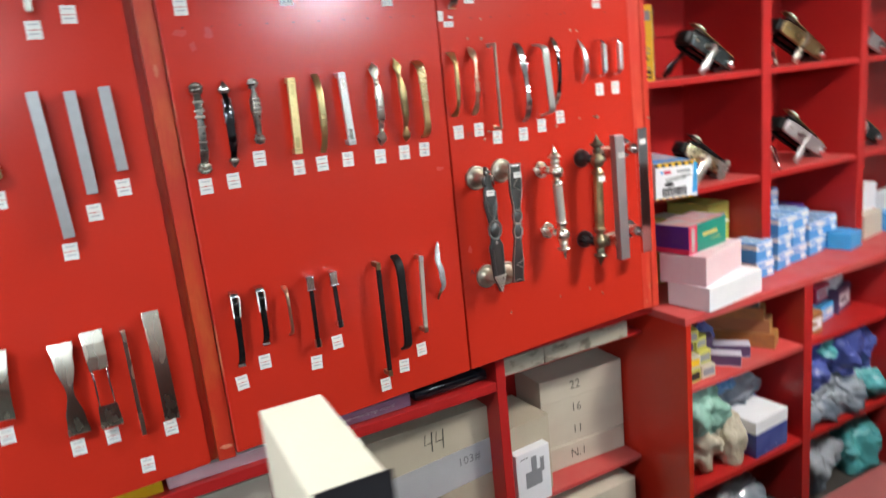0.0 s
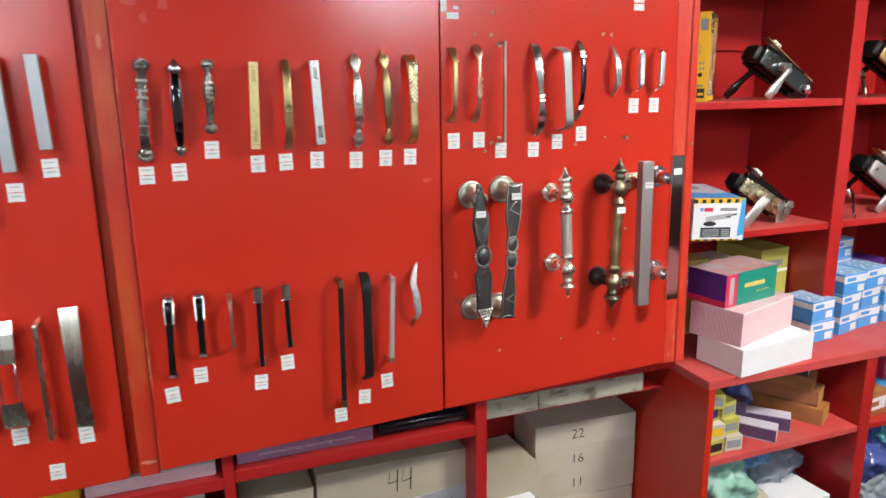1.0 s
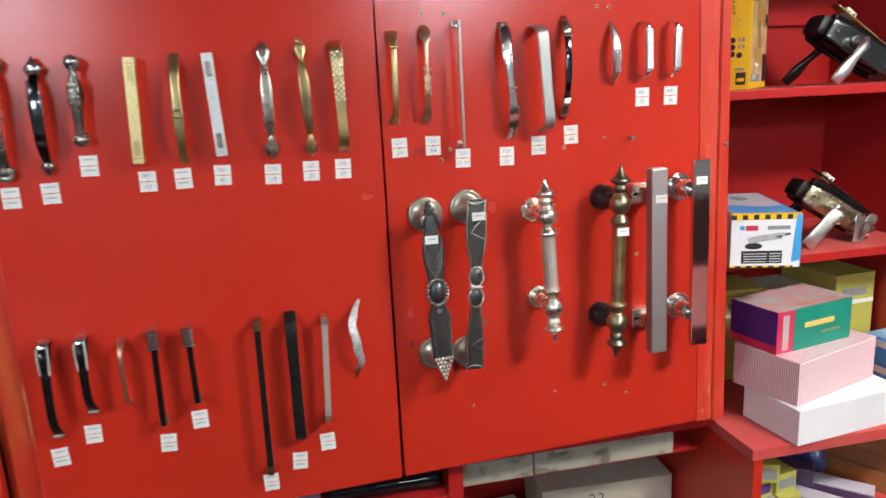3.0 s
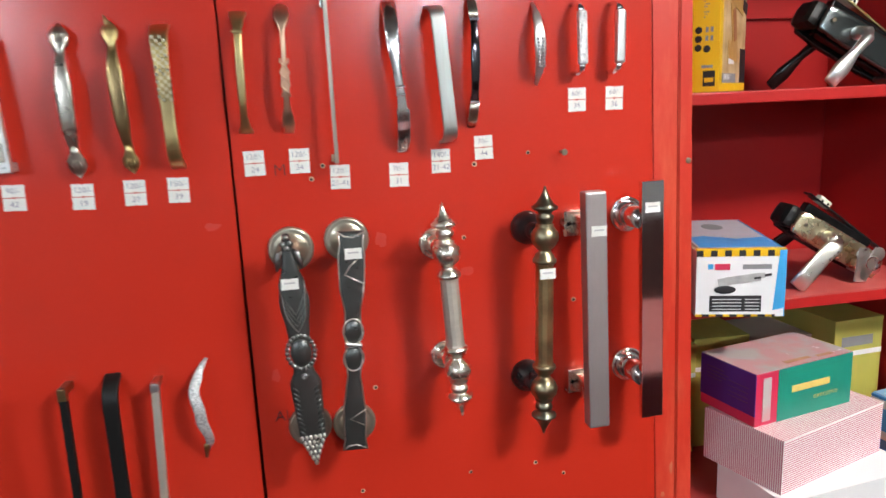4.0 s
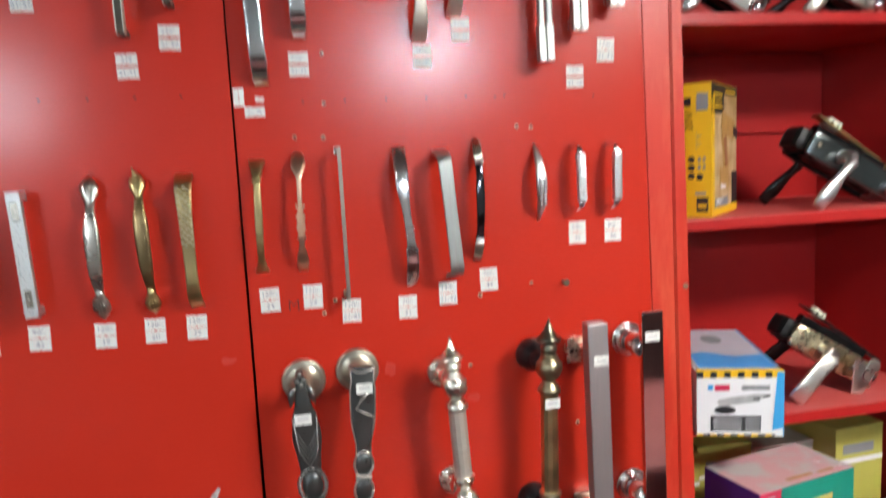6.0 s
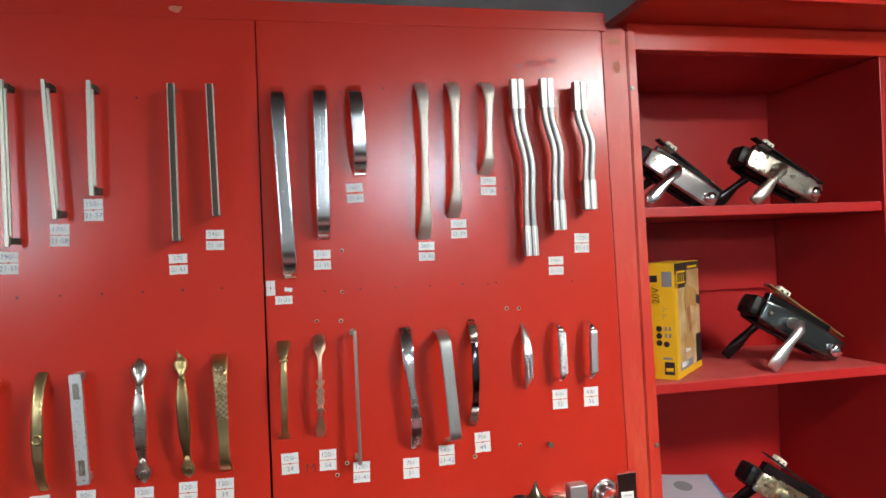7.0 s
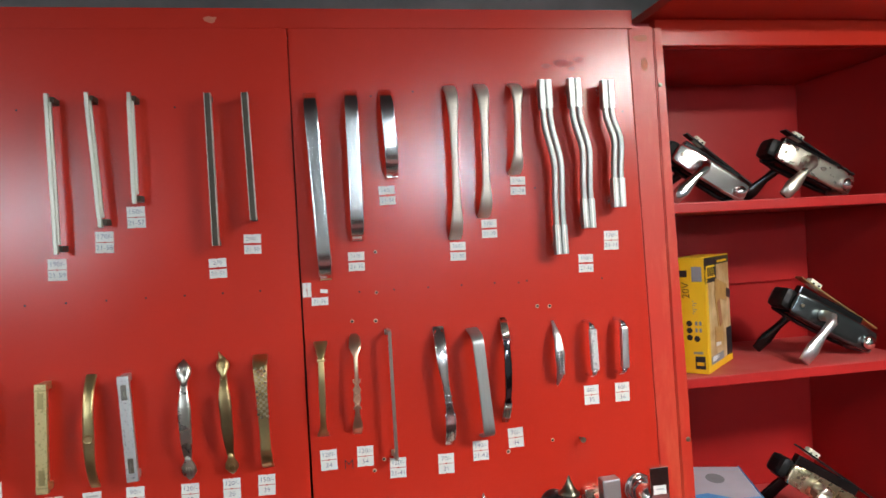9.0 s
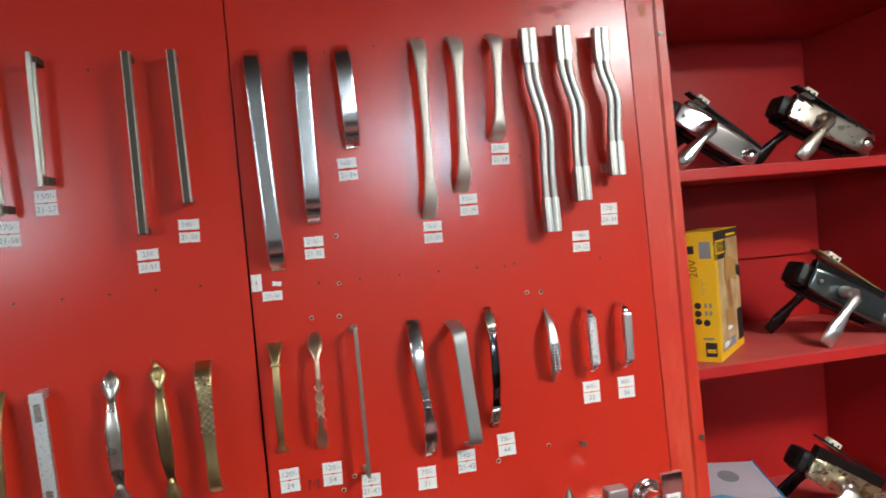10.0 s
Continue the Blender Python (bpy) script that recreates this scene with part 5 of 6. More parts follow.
for u0, u1, v in ((0.12, 0.44, 0.80), (0.12, 0.52, 0.73), (0.12, 0.48, 0.66), (0.12, 0.40, 0.59), (0.52, 0.88, 0.68), (0.52, 0.88, 0.58), (0.52, 0.88, 0.48), (0.52, 0.88, 0.40)):
    face_panel(t, "left", S, (u0, v, u1, v + 0.016), MAUVE, "small_print", 0.0009)
face_panel(t, "front", S, (0.22, 0.0, 1, 1.0), TEAL)
face_panel(t, "front", S, (0.36, 0.50, 0.76, 0.63), GOLD_PRINT, "brand_bar", 0.001)
writing("executive", 0.014, GOLD_PRINT, t, (0.206 * 0.72, -0.0012, 0.086 * 0.33))
face_panel(t, "front", S, (0.07, 0.08, 0.15, 0.9), PINKTOP, "brand_bar", 0.001)
face_panel(t, "top", S, (0.0, 0.0, 1.0, 1.0), PINKTOP)
face_panel(t, "top", S, (0.30, 0.0, 1.0, 0.26), CRIMSON, "top_band", 0.0004)
face_panel(t, "top", S, (0.36, 0.10, 0.62, 0.17), ORANGE, "top_bar", 0.0010)
face_panel(t, "top", S, (0.68, 0.08, 0.84, 0.14), ORANGE, "top_bar", 0.0010)
face_panel(t, "top", S, (0.45, 0.42, 0.66, 0.58), WHITE_CARD, "worn_patch", 0.0004)

# angle grinder box
S = (0.128, 0.27, 0.103)
t = carton("tool_box", (0.658, 0.002, 1.179), S, -19, WHITE_CARD, "white tool carton with a picture of an angle grinder", flaps=False)
for k in range(6):
    u = k * 0.158
    face_panel(t, "front", S, (u, 0.91, u + 0.075, 1.0), BLACK_PRINT, "hazard_stripe", 0.0008)
    face_panel(t, "front", S, (u + 0.075, 0.91, min(0.93, u + 0.158), 1.0), YELLOW, "hazard_stripe", 0.0008)
    face_panel(t, "front", S, (u, 0.0, u + 0.075, 0.035), YELLOW, "hazard_stripe", 0.0008)
    face_panel(t, "front", S, (u + 0.075, 0.0, min(0.90, u + 0.158), 0.035), BLACK_PRINT, "hazard_stripe", 0.0008)
bm = bmesh.new()
bm.faces.new([bm.verts.new((u * S[0], -0.0009, v * S[2])) for u, v in ((0.87, 0.10), (1.0, 0.14), (1.0, 1.0), (0.925, 1.0))])
part("blue_edge", bm, SKY_PRINT, t)
face_panel(t, "right", S, (0, 0, 1, 1), SKY_PRINT)
face_panel(t, "front", S, (0.13, 0.72, 0.19, 0.80), SKY_PRINT, "logo", 0.001)
face_panel(t, "front", S, (0.21, 0.71, 0.38, 0.80), CRIMSON, "brand_bar", 0.001)
face_panel(t, "front", S, (0.52, 0.72, 0.84, 0.79), GREY_PRINT, "model_bar", 0.001)
face_panel(t, "front", S, (0.16, 0.08, 0.74, 0.32), BLACK_PRINT, "spec_table", 0.001)
for k in range(4):
    face_panel(t, "front", S, (0.19, 0.11 + k * 0.050, 0.52, 0.121 + k * 0.050), WHITE_CARD, "table_line", 0.0013)
    face_panel(t, "front", S, (0.56, 0.11 + k * 0.050, 0.72, 0.121 + k * 0.050), WHITE_CARD, "table_line", 0.0013)
pic = bmesh.new()
block((0.016, 0.001, 0.015), (0.040, -0.0008, 0.053), 0.0004, (0, -10, 0), pic)
block((0.050, 0.001, 0.0125), (0.068, -0.0008, 0.0590), 0.0004, (0, -8, 0), pic)
block((0.012, 0.001, 0.008), (0.093, -0.0008, 0.0640), 0.0004, (0, -8, 0), pic)
part("grinder_picture", pic, PICTURE_GREY, t)
part("switch_picture", block((0.010, 0.0006, 0.003), (0.088, -0.0014, 0.0605), 0, (0, -8, 0)), BLACK_PRINT, t)
part("cord_picture", block((0.010, 0.0006, 0.004), (0.103, -0.0011, 0.0650), 0, (0, -8, 0)), BLACK_PRINT, t)
part("disc_picture", ball(0.016, (0.042, -0.0011, 0.0425), (1.0, 0.05, 0.40), 16), BLACK_PRINT, t)
face_panel(t, "top", S, (0.0, 0.0, 1.0, 0.035), YELLOW, "hazard_edge", 0.0012)
face_panel(t, "top", S, (0.04, 0.06, 0.96, 0.96), LILAC, "top_print")
bm = bmesh.new()
bm.faces.new([bm.verts.new((u * S[0], v * S[1], S[2] + 0.0016)) for u, v in ((0.06, 0.06), (0.95, 0.06), (0.95, 0.34), (0.60, 0.30), (0.25, 0.40), (0.06, 0.36))])
part("top_band", bm, BLUE, t)
part("top_picture", ball(0.03, (0.064, 0.19, 0.1035), (1, 1.6, 0.03), 14), GREY_PRINT, t)

# yellow power tool box
S = (0.1715, 0.060, 0.211)
t = carton("drill_box", (0.7175, 0.056, 1.5145), S, 44, TAN_PRINT, "yellow and tan printed power tool box")
face_panel(t, "left", S, (0, 0, 1, 1), YELLOW)
face_panel(t, "front", S, (0, 0.78, 0.46, 1), BLACK_PRINT)
face_panel(t, "front", S, (0.46, 0.93, 1, 1), BLACK_PRINT)
face_panel(t, "front", S, (0.06, 0.82, 0.40, 0.93), YELLOW, "brand_bar", 0.0010)
face_panel(t, "front", S, (0.78, 0.06, 1.0, 0.32), BLACK_PRINT)
face_panel(t, "front", S, (0.12, 0.06, 0.62, 0.13), GREY_PRINT)
face_panel(t, "front", S, (0.34, 0.20, 0.52, 0.34), WHITE_CARD, "print_patch", 0.0012)
face_panel(t, "front", S, (0, 0.0, 1, 0.06), YELLOW)
face_panel(t, "front", S, (0.0, 0.06, 0.10, 0.9), YELLOW)
pic = block((0.085, 0.001, 0.034), (0.105, -0.0008, 0.145), 0.0004, (0, 12, 0))
block((0.030, 0.001, 0.070), (0.085, -0.0008, 0.105), 0.0004, (0, -16, 0), pic)
block((0.055, 0.001, 0.028), (0.080, -0.0008, 0.062), 0.0004, (0, 6, 0), pic)
part("drill_picture", pic, AMBER_PRINT, t)
part("chuck_picture", block((0.030, 0.001, 0.018), (0.155, -0.0012, 0.135), 0.0004, (0, 12, 0)), BLACK_PRINT, t)
part("grip_picture", block((0.018, 0.0008, 0.050), (0.087, -0.0016, 0.103), 0.0002, (0, -16, 0)), RUST, t)
face_panel(t, "front", S, (0.5, 0.945, 0.9, 0.965), YELLOW, "brand_bar", 0.001)
face_panel(t, "left", S, (0.62, 0.80, 0.92, 0.93), GREY_PRINT, "battery_picture", 0.001)
face_panel(t, "left", S, (0.05, 0.84, 0.48, 0.90), BLACK_PRINT, "brand_bar", 0.001)
for y, z in ((0.031, 0.092), (0.031, 0.079), (0.031, 0.066), (0.018, 0.064)):
    part("symbol", ball(0.0055, (-0.0006, y, z), (0.12, 1, 1), 12), BLACK_PRINT, t)
face_panel(t, "left", S, (0.62, 0.04, 0.92, 0.15), BLACK_PRINT, "badge", 0.001)
volts = writing("20V", 0.019, BLACK_PRINT, t, (0, 0, 0))
volts.matrix_basis = Matrix(((0, 0, -1, -0.0014), (0, 1, 0, 0.034), (1, 0, 0, 0.153), (0, 0, 0, 1)))
face_panel(t, "top", S, (0, 0, 1, 1), YELLOW)
for k in range(7):
    face_panel(t, "left", S, (0.60 + 0.02 * (k % 2), 0.52 + k * 0.018, 0.64 + 0.05 * (k % 3), 0.526 + k * 0.018), GREY_PRINT, "small_print", 0.001)
    face_panel(t, "front", S, (0.16, 0.085 + k * 0.006, 0.30 + 0.06 * (k % 3), 0.088 + k * 0.006), WHITE_CARD, "small_print", 0.0014)
for u, v in ((0.66, 0.42), (0.78, 0.42), (0.66, 0.36), (0.78, 0.36)):
    face_panel(t, "left", S, (u, v, u + 0.07, v + 0.035), GREY_PRINT, "small_symbol", 0.001)
for k in range(4):
    face_panel(t, "front", S, (0.10 + 0.08 * k, 0.835, 0.15 + 0.08 * k, 0.915), BLACK_PRINT, "brand_gap", 0.0014)
face_panel(t, "left", S, (0.66, 0.07, 0.88, 0.10), YELLOW, "badge_bar", 0.0014)
face_panel(t, "left", S, (0.58, 0.17, 0.86, 0.19), GREY_PRINT, "rule", 0.001)


def lock_set(at, yaw, plate, lever, tilt=30, keys=False, size=1.0, forend=None, paddle=False):
    """A mortise lock propped up on its levers: two handle plates with the lock case between them."""
    t = thing("lock_set", at, "", "lock", "display lock sets", turn=(0, 0, yaw))
    R = pose(0, 0, 0.074 * size, 0, tilt, 0)

    def put(name, bm, m, smooth=False):
        bmesh.ops.scale(bm, vec=(size, size, size), verts=bm.verts)
        bmesh.ops.transform(bm, matrix=R, verts=bm.verts)
        return part(name, bm, m, t, smooth=smooth)

    for y, s in ((-0.034, -1), (0.034, 1)):
        bm = sweep([(-0.105, y, 0), (-0.100, y, 0), (-0.06, y + s * 0.003, 0), (0.06, y + s * 0.003, 0), (0.100, y, 0), (0.105, y, 0)], [0.030, 0.046, 0.052, 0.052, 0.046, 0.030], [0.010, 0.013, 0.014, 0.014, 0.013, 0.010], 20, 6, across=(0, 0, 1))
        face = put("handle_plate", bm, plate if s < 0 else BLACK, True)
        screw = put("plate_screw", lathe([(0.004, 0.011), (0.004, 0.0135)], 10, "y", (-0.088, y if s < 0 else y - 0.03, 0)), SCREW)
        screw.parent = face
        bm = lathe([(0.012, 0.010), (0.012, 0.022), (0.009, 0.034), (0.009, 0.044)], 14, "y", (-0.035, y if s < 0 else y - 0.01, 0.002))
        put("spindle", bm, lever, True)
    put("lock_case", block((0.165, 0.022, 0.07), (-0.005, 0, 0.012), 0.003), BLACK)
    put("lock_forend", block((0.215, 0.026, 0.004), (0.012, 0.004, 0.052), 0.001, (0, 6, 0)), forend or BRASS)
    latch = put("latch", block((0.030, 0.018, 0.016), (-0.055, 0.004, 0.064), 0.002, (0, 6, 0)), CREAM)
    for dx in (-0.007, 0.007):
        screw = put("latch_screw", lathe([(0.0025, 0.0), (0.0025, 0.0012)], 8, "y", (-0.055 + dx, -0.0052, 0.064)), BLACK)
        screw.parent = latch
    put("end_cap", block((0.032, 0.062, 0.048), (-0.108, 0.004, 0.004), 0.014), BLACK_MATT)
    put("cylinder", lathe([(0.014, 0.0), (0.014, 0.012), (0.011, 0.016)], 16, "y", (0.085, -0.040, -0.004)), CHROME, True)
    put("cylinder_body", block((0.018, 0.074, 0.026), (0.098, 0, -0.010), 0.004), lever)
    foot = R @ Vector((-0.035 * size, -0.078 * size, 0))
    for sy in (1, -1):
        x, y, z = foot.x, (-0.080 if sy > 0 else 0.070) * size, foot.z
        bm = sweep([(x, y * 0.9, z), (x - 0.004, y - 0.002, z - 0.008), (x - 0.026, y - 0.005 * sy, z * 0.66), (x - 0.052, y - 0.010 * sy, z * 0.34), (x - 0.074, y - 0.014 * sy, 0.006)],
                   [0.026, 0.027, 0.027, 0.028, 0.028] if paddle else [0.019, 0.018, 0.015, 0.027, 0.021], [0.010, 0.009, 0.008, 0.008, 0.007] if paddle else [0.017, 0.015, 0.012, 0.011, 0.008], 12, 6 if paddle else 2.5)
        part("lever", bm, lever if sy > 0 else BLACK, t, smooth=True)
    if keys:
        kx = R @ Vector((0.05 * size, -0.055, -0.012))
        for dx, r in ((-0.002, 6), (0.024, 30)):
            bm = block((0.018, 0.003, 0.06), (kx.x + dx - r * 0.0004, kx.y - 0.006, max(0.033, kx.z - 0.032)), 0.001, (0, r, 0))
            ball(0.013, (kx.x + dx, kx.y - 0.006, max(0.05, kx.z)), (1, 0.15, 1), 12, bm)
            part("key", bm, NICKEL_BRIGHT, t)
        part("key_ring", sweep([(kx.x + 0.014 + 0.012 * math.cos(a), kx.y - 0.010, kx.z + 0.004 + 0.012 * math.sin(a)) for a in [2 * math.pi * k / 16 for k in range(17)]], [0.002] * 17, [0.002] * 17, 6, across=(0, 1, 0)), CHROME, t)
    return t


def lab(t, text):
    t["label"] = text


lab(lock_set((0.772, 0.130, 1.8276), -6, CHROME_SOFT, CHROME_SOFT, 34, size=0.76, forend=BLACK_MATT), "polished chrome mortise lock set propped on its lever handles")
lab(lock_set((1.000, 0.140, 1.8276), -4, NICKEL_OLD, NICKEL_OLD, 28, size=0.8, forend=BLACK_MATT), "nickel and black mortise lock set propped on its levers")
lab(lock_set((1.022, 0.140, 1.5136), -4, SLATE, SATIN, 30, forend=BRASS, size=0.9), "black mortise lock set with silver levers")
lab(lock_set((1.0, 0.145, 1.1786), -8, PALE_BRASS, NICKEL_BRIGHT, 32, keys=True, size=0.86, forend=BLACK_MATT, paddle=True), "aged nickel mortise lock set with keys hanging")
lab(lock_set((1.50, 0.17, 1.5136), -8, BRONZE, NICKEL_OLD, 32), "bronze mortise lock set on the shelf")
lab(lock_set((1.29, 0.19, 1.5136), 40, NICKEL_OLD, NICKEL_OLD, 20, size=0.8), "small nickel lock set on the shelf")
lab(lock_set((1.50, 0.16, 1.1786), -8, GUN, GUN, 34), "gunmetal mortise lock set on the shelf")
lab(lock_set((1.28, 0.17, 1.1786), 40, NICKEL_OLD, CHROME, 20, size=0.8), "small bright lock set on the shelf")
lab(lock_set((1.36, 0.17, 1.8276), 0, NICKEL_OLD, CHROME, 24), "nickel mortise lock set on the upper shelf")
lab(lock_set((1.56, 0.17, 1.8276), -10, CHROME, CHROME, 24, size=0.9), "chrome mortise lock set on the upper shelf")
lab(lock_set((1.83, 0.16, 1.5136), -8, GUN, CHROME, 30), "gunmetal lock set with bright lever")
lab(lock_set((1.83, 0.16, 1.1786), -8, BLACK, GUN, 30), "black lock set on the far shelf")

# small boxes behind the stack
for x, y, z, s, yaw, m, lbl in ((0.672, 0.18, 0.846, (0.10, 0.14, 0.215), 2, LIME, "lime yellow lock carton"),
                                (0.778, 0.20, 0.846, (0.11, 0.12, 0.218), -3, LIME, "lime yellow lock carton"),
                                (0.900, 0.20, 0.846, (0.13, 0.13, 0.20), 2, CARD_PALE, "pale cardboard box at the shelf back"),
                                (1.035, 0.15, 0.846, (0.11, 0.17, 0.24), 4, LIME, "lime yellow upright carton"),
                                (1.30, 0.22, 0.846, (0.09, 0.09, 0.28), 3, ORANGE, "orange upright carton at the shelf back")):
    t = carton("stock_box", (x, y, z), s, yaw, m, lbl)
    face_panel(t, "front", s, (0.15, 0.78, 0.8, 0.86), GREY_PRINT, "print_bar")
    face_panel(t, "front", s, (0.0, 0.70, 1.0, 0.74), WHITE_CARD, "print_band")


def bag(at, size, material, label, seed, squash=0.5, name="plastic_bag"):
    """A crumpled bag that lies on a shelf."""
    b = bmesh.new()
    bmesh.ops.create_icosphere(b, subdivisions=5, radius=0.5)
    for v in b.verts:
        q = v.co * 3.0 + Vector((seed * 3.7, seed * 1.3, seed))
        w = Vector((noise.noise(q * 1.7), noise.noise(q * 1.7 + Vector((5, 0, 0))), 0)) * 0.6
        f = 1 + squash * noise.noise(q) - squash * 0.60 * abs(noise.noise(q * 1.3 + w)) - squash * 0.42 * abs(noise.noise(Vector((q.x, q.y, q.z * 0.5)) * 3.0 + w * 3)) - squash * 0.16 * abs(noise.noise(Vector((q.x * 0.5, q.y, q.z)) * 6.5 + w * 4))
        v.co = v.co * f
        v.co.z = max(v.co.z, -0.36)
    bmesh.ops.scale(b, vec=size, verts=b.verts)
    low = min(v.co.z for v in b.verts)
    bmesh.ops.translate(b, vec=(0, 0, -low), verts=b.verts)
    t = tagged(part(name, b, material, smooth=True), label, "bag")
    t.matrix_basis = pose(*at)
    return t


bag((0.672, 0.09, 0.846), (0.05, 0.06, 0.07), PLASTIC_CLEAR, "crumpled clear plastic wrapping in the shelf corner", 3)

# blue cartons on the ledge
for i, (x, y) in enumerate(((1.085, 0.00), (1.215, 0.02), (1.215, 0.13), (1.32, 0.04), (1.43, 0.06), (1.32, 0.16), (1.54, 0.08))):
    for k in range((2, 3, 4, 3, 2, 4, 2)[i]):
        S = (0.095, 0.095, 0.0595)
        t = carton("blue_box", (x + random.uniform(-0.004, 0.004), y + random.uniform(-0.004, 0.004), 0.846 + k * 0.0605), S, 8 + random.uniform(-4, 4), BLUE, "blue and white hardware carton in a stack on the ledge", flaps=False)
        tagged(t, group="blue cartons")
        face_panel(t, "front", S, (0, 0.55, 1, 0.92), WHITE_CARD, "white_band")
        face_panel(t, "left", S, (0, 0.62, 1, 0.88), WHITE_CARD, "white_band")
        face_panel(t, "front", S, (0.1, 0.64, 0.5, 0.82), BLUE, "brand_bar", 0.0009)
        face_panel(t, "right", S, (0, 0, 1, 1), SKY_PRINT, "side_print")
        face_panel(t, "front", S, (0.62, 0.08, 0.92, 0.42), WHITE_CARD, "print_patch")
        face_panel(t, "top", S, (0.02, 0.02, 0.98, 0.98), PALE_BLUE, "top_print", 0.0001)
for x, y, z, s, yaw, m, lbl in ((1.45, 0.16, 0.846, (0.12, 0.10, 0.16), 8, PURPLE, "purple carton standing behind blue ones"),
                                (1.58, 0.0, 0.846, (0.10, 0.08, 0.06), 12, SKY_PRINT, "light blue small carton on the ledge"),
                                (1.74, 0.05, 0.846, (0.16, 0.14, 0.09), 10, CARD_PALE, "pale carton on the far ledge"),
                                (1.76, 0.10, 0.937, (0.16, 0.12, 0.10), 6, WHITE_CARD, "white carton on the far ledge"),
                                (1.73, 0.10, 1.1786, (0.0001 + 0.09, 0.12, 0.10), 6, CARD, "brown carton on the far shelf")):
    carton("stock_box", (x, y, z), s, yaw, m, lbl)

# lower shelves
for k, (dz, yaw) in enumerate(((0, 4), (0.042, -6), (0.084, 12), (0.122, -18))):
    S = (0.055, 0.11, 0.041)
    t = carton("yellow_box", (0.690, -0.075 + 0.008 * k, 0.6205 + dz), S, yaw, (LIME, CARD_PALE, PURPLE, LIME)[k] if k != 2 else LIME, "small yellow hardware box in a leaning stack", flaps=False)
    face_panel(t, "front", S, (0.1, 0.2, 0.9, 0.75), (BLACK_PRINT, YELLOW, PURPLE, GREY_PRINT)[k], "print_bar")
for k in range(3):
    S = (0.052, 0.11, 0.042)
    t = carton("yellow_box", (0.752, -0.070 + 0.01 * k, 0.6205 + 0.0425 * k), S, -5 + 7 * k, CARD_PALE if k < 1 else LIME, "small yellow hardware box in a leaning stack", flaps=False)
    face_panel(t, "front", S, (0.1, 0.2, 0.9, 0.7), GREY_PRINT, "print_bar")
for x, y, z, s, yaw, m, lbl in ((0.905, -0.085, 0.6205, (0.044, 0.19, 0.040), 38, LILAC, "long lilac and plum carton lying on the shelf"),
                                (0.985, -0.055, 0.6205, (0.044, 0.19, 0.044), 44, LILAC, "long lilac and plum carton lying on the shelf"),
                                (0.890, 0.01, 0.661, (0.044, 0.18, 0.040), 50, MAUVE, "long plum carton on top of another"),
                                (1.095, -0.06, 0.6205, (0.07, 0.22, 0.05), 28, ORANGE, "orange long carton on the shelf"),
                                (1.095, -0.04, 0.671, (0.07, 0.22, 0.045), 30, RUST, "rust brown long carton on the shelf"),
                                (1.080, -0.03, 0.7165, (0.07, 0.22, 0.04), 33, ORANGE, "orange long carton on the pile"),
                                (1.070, -0.02, 0.757, (0.06, 0.20, 0.035), 36, PEWTER_DARK, "dark foil-faced long carton on the pile")):
    t = carton("long_box", (x, y, z), s, yaw, m, lbl, flaps=False)
    face_panel(t, "front", s, (0.03, 0.05, 0.97, 0.95), LILAC if m in (LILAC, MAUVE) else (AMBER_PRINT if m is not PEWTER_DARK else WHITE_CARD), "end_print")
    face_panel(t, "left", s, (0.0, 0.1, 1.0, 0.9), MAUVE if m in (LILAC, MAUVE) else m, "side_print")
bag((0.80, 0.03, 0.281), (0.20, 0.22, 0.20), CARD, "crumpled brown paper bag on the low shelf", 1, name="paper_bag")
bag((0.79, -0.005, 0.42), (0.20, 0.18, 0.20), PLASTIC_GREEN, "knotted mint green plastic bag", 2)
bag((0.93, 0.09, 0.44), (0.20, 0.20, 0.18), PLASTIC_BLUE, "crumpled blue plastic bag", 5)
bag((1.06, 0.12, 0.36), (0.24, 0.22, 0.22), PLASTIC_CLEAR, "crumpled milky plastic bag of stock", 6)
bag((0.97, 0.12, 0.281), (0.26, 0.22, 0.20), PLASTIC_BLUE, "blue plastic bag pushed to the back", 9)
bag((1.08, 0.14, 0.281), (0.2, 0.2, 0.2), PLASTIC_NAVY, "navy plastic bag behind the others", 10)
carton("stock_box", (0.972, -0.088, 0.2805), (0.165, 0.14, 0.085), 3, PLASTIC_NAVY, "dark navy carton under a white one")
carton("white_box", (0.968, -0.090, 0.366), (0.172, 0.15, 0.044), 4, WHITE_CARD, "flat white carton lying between plastic bags")
bag((0.905, -0.035, 0.281), (0.12, 0.11, 0.20), CARD, "brown paper roll end between plastic bags", 41, 0.25, name="paper_bag")
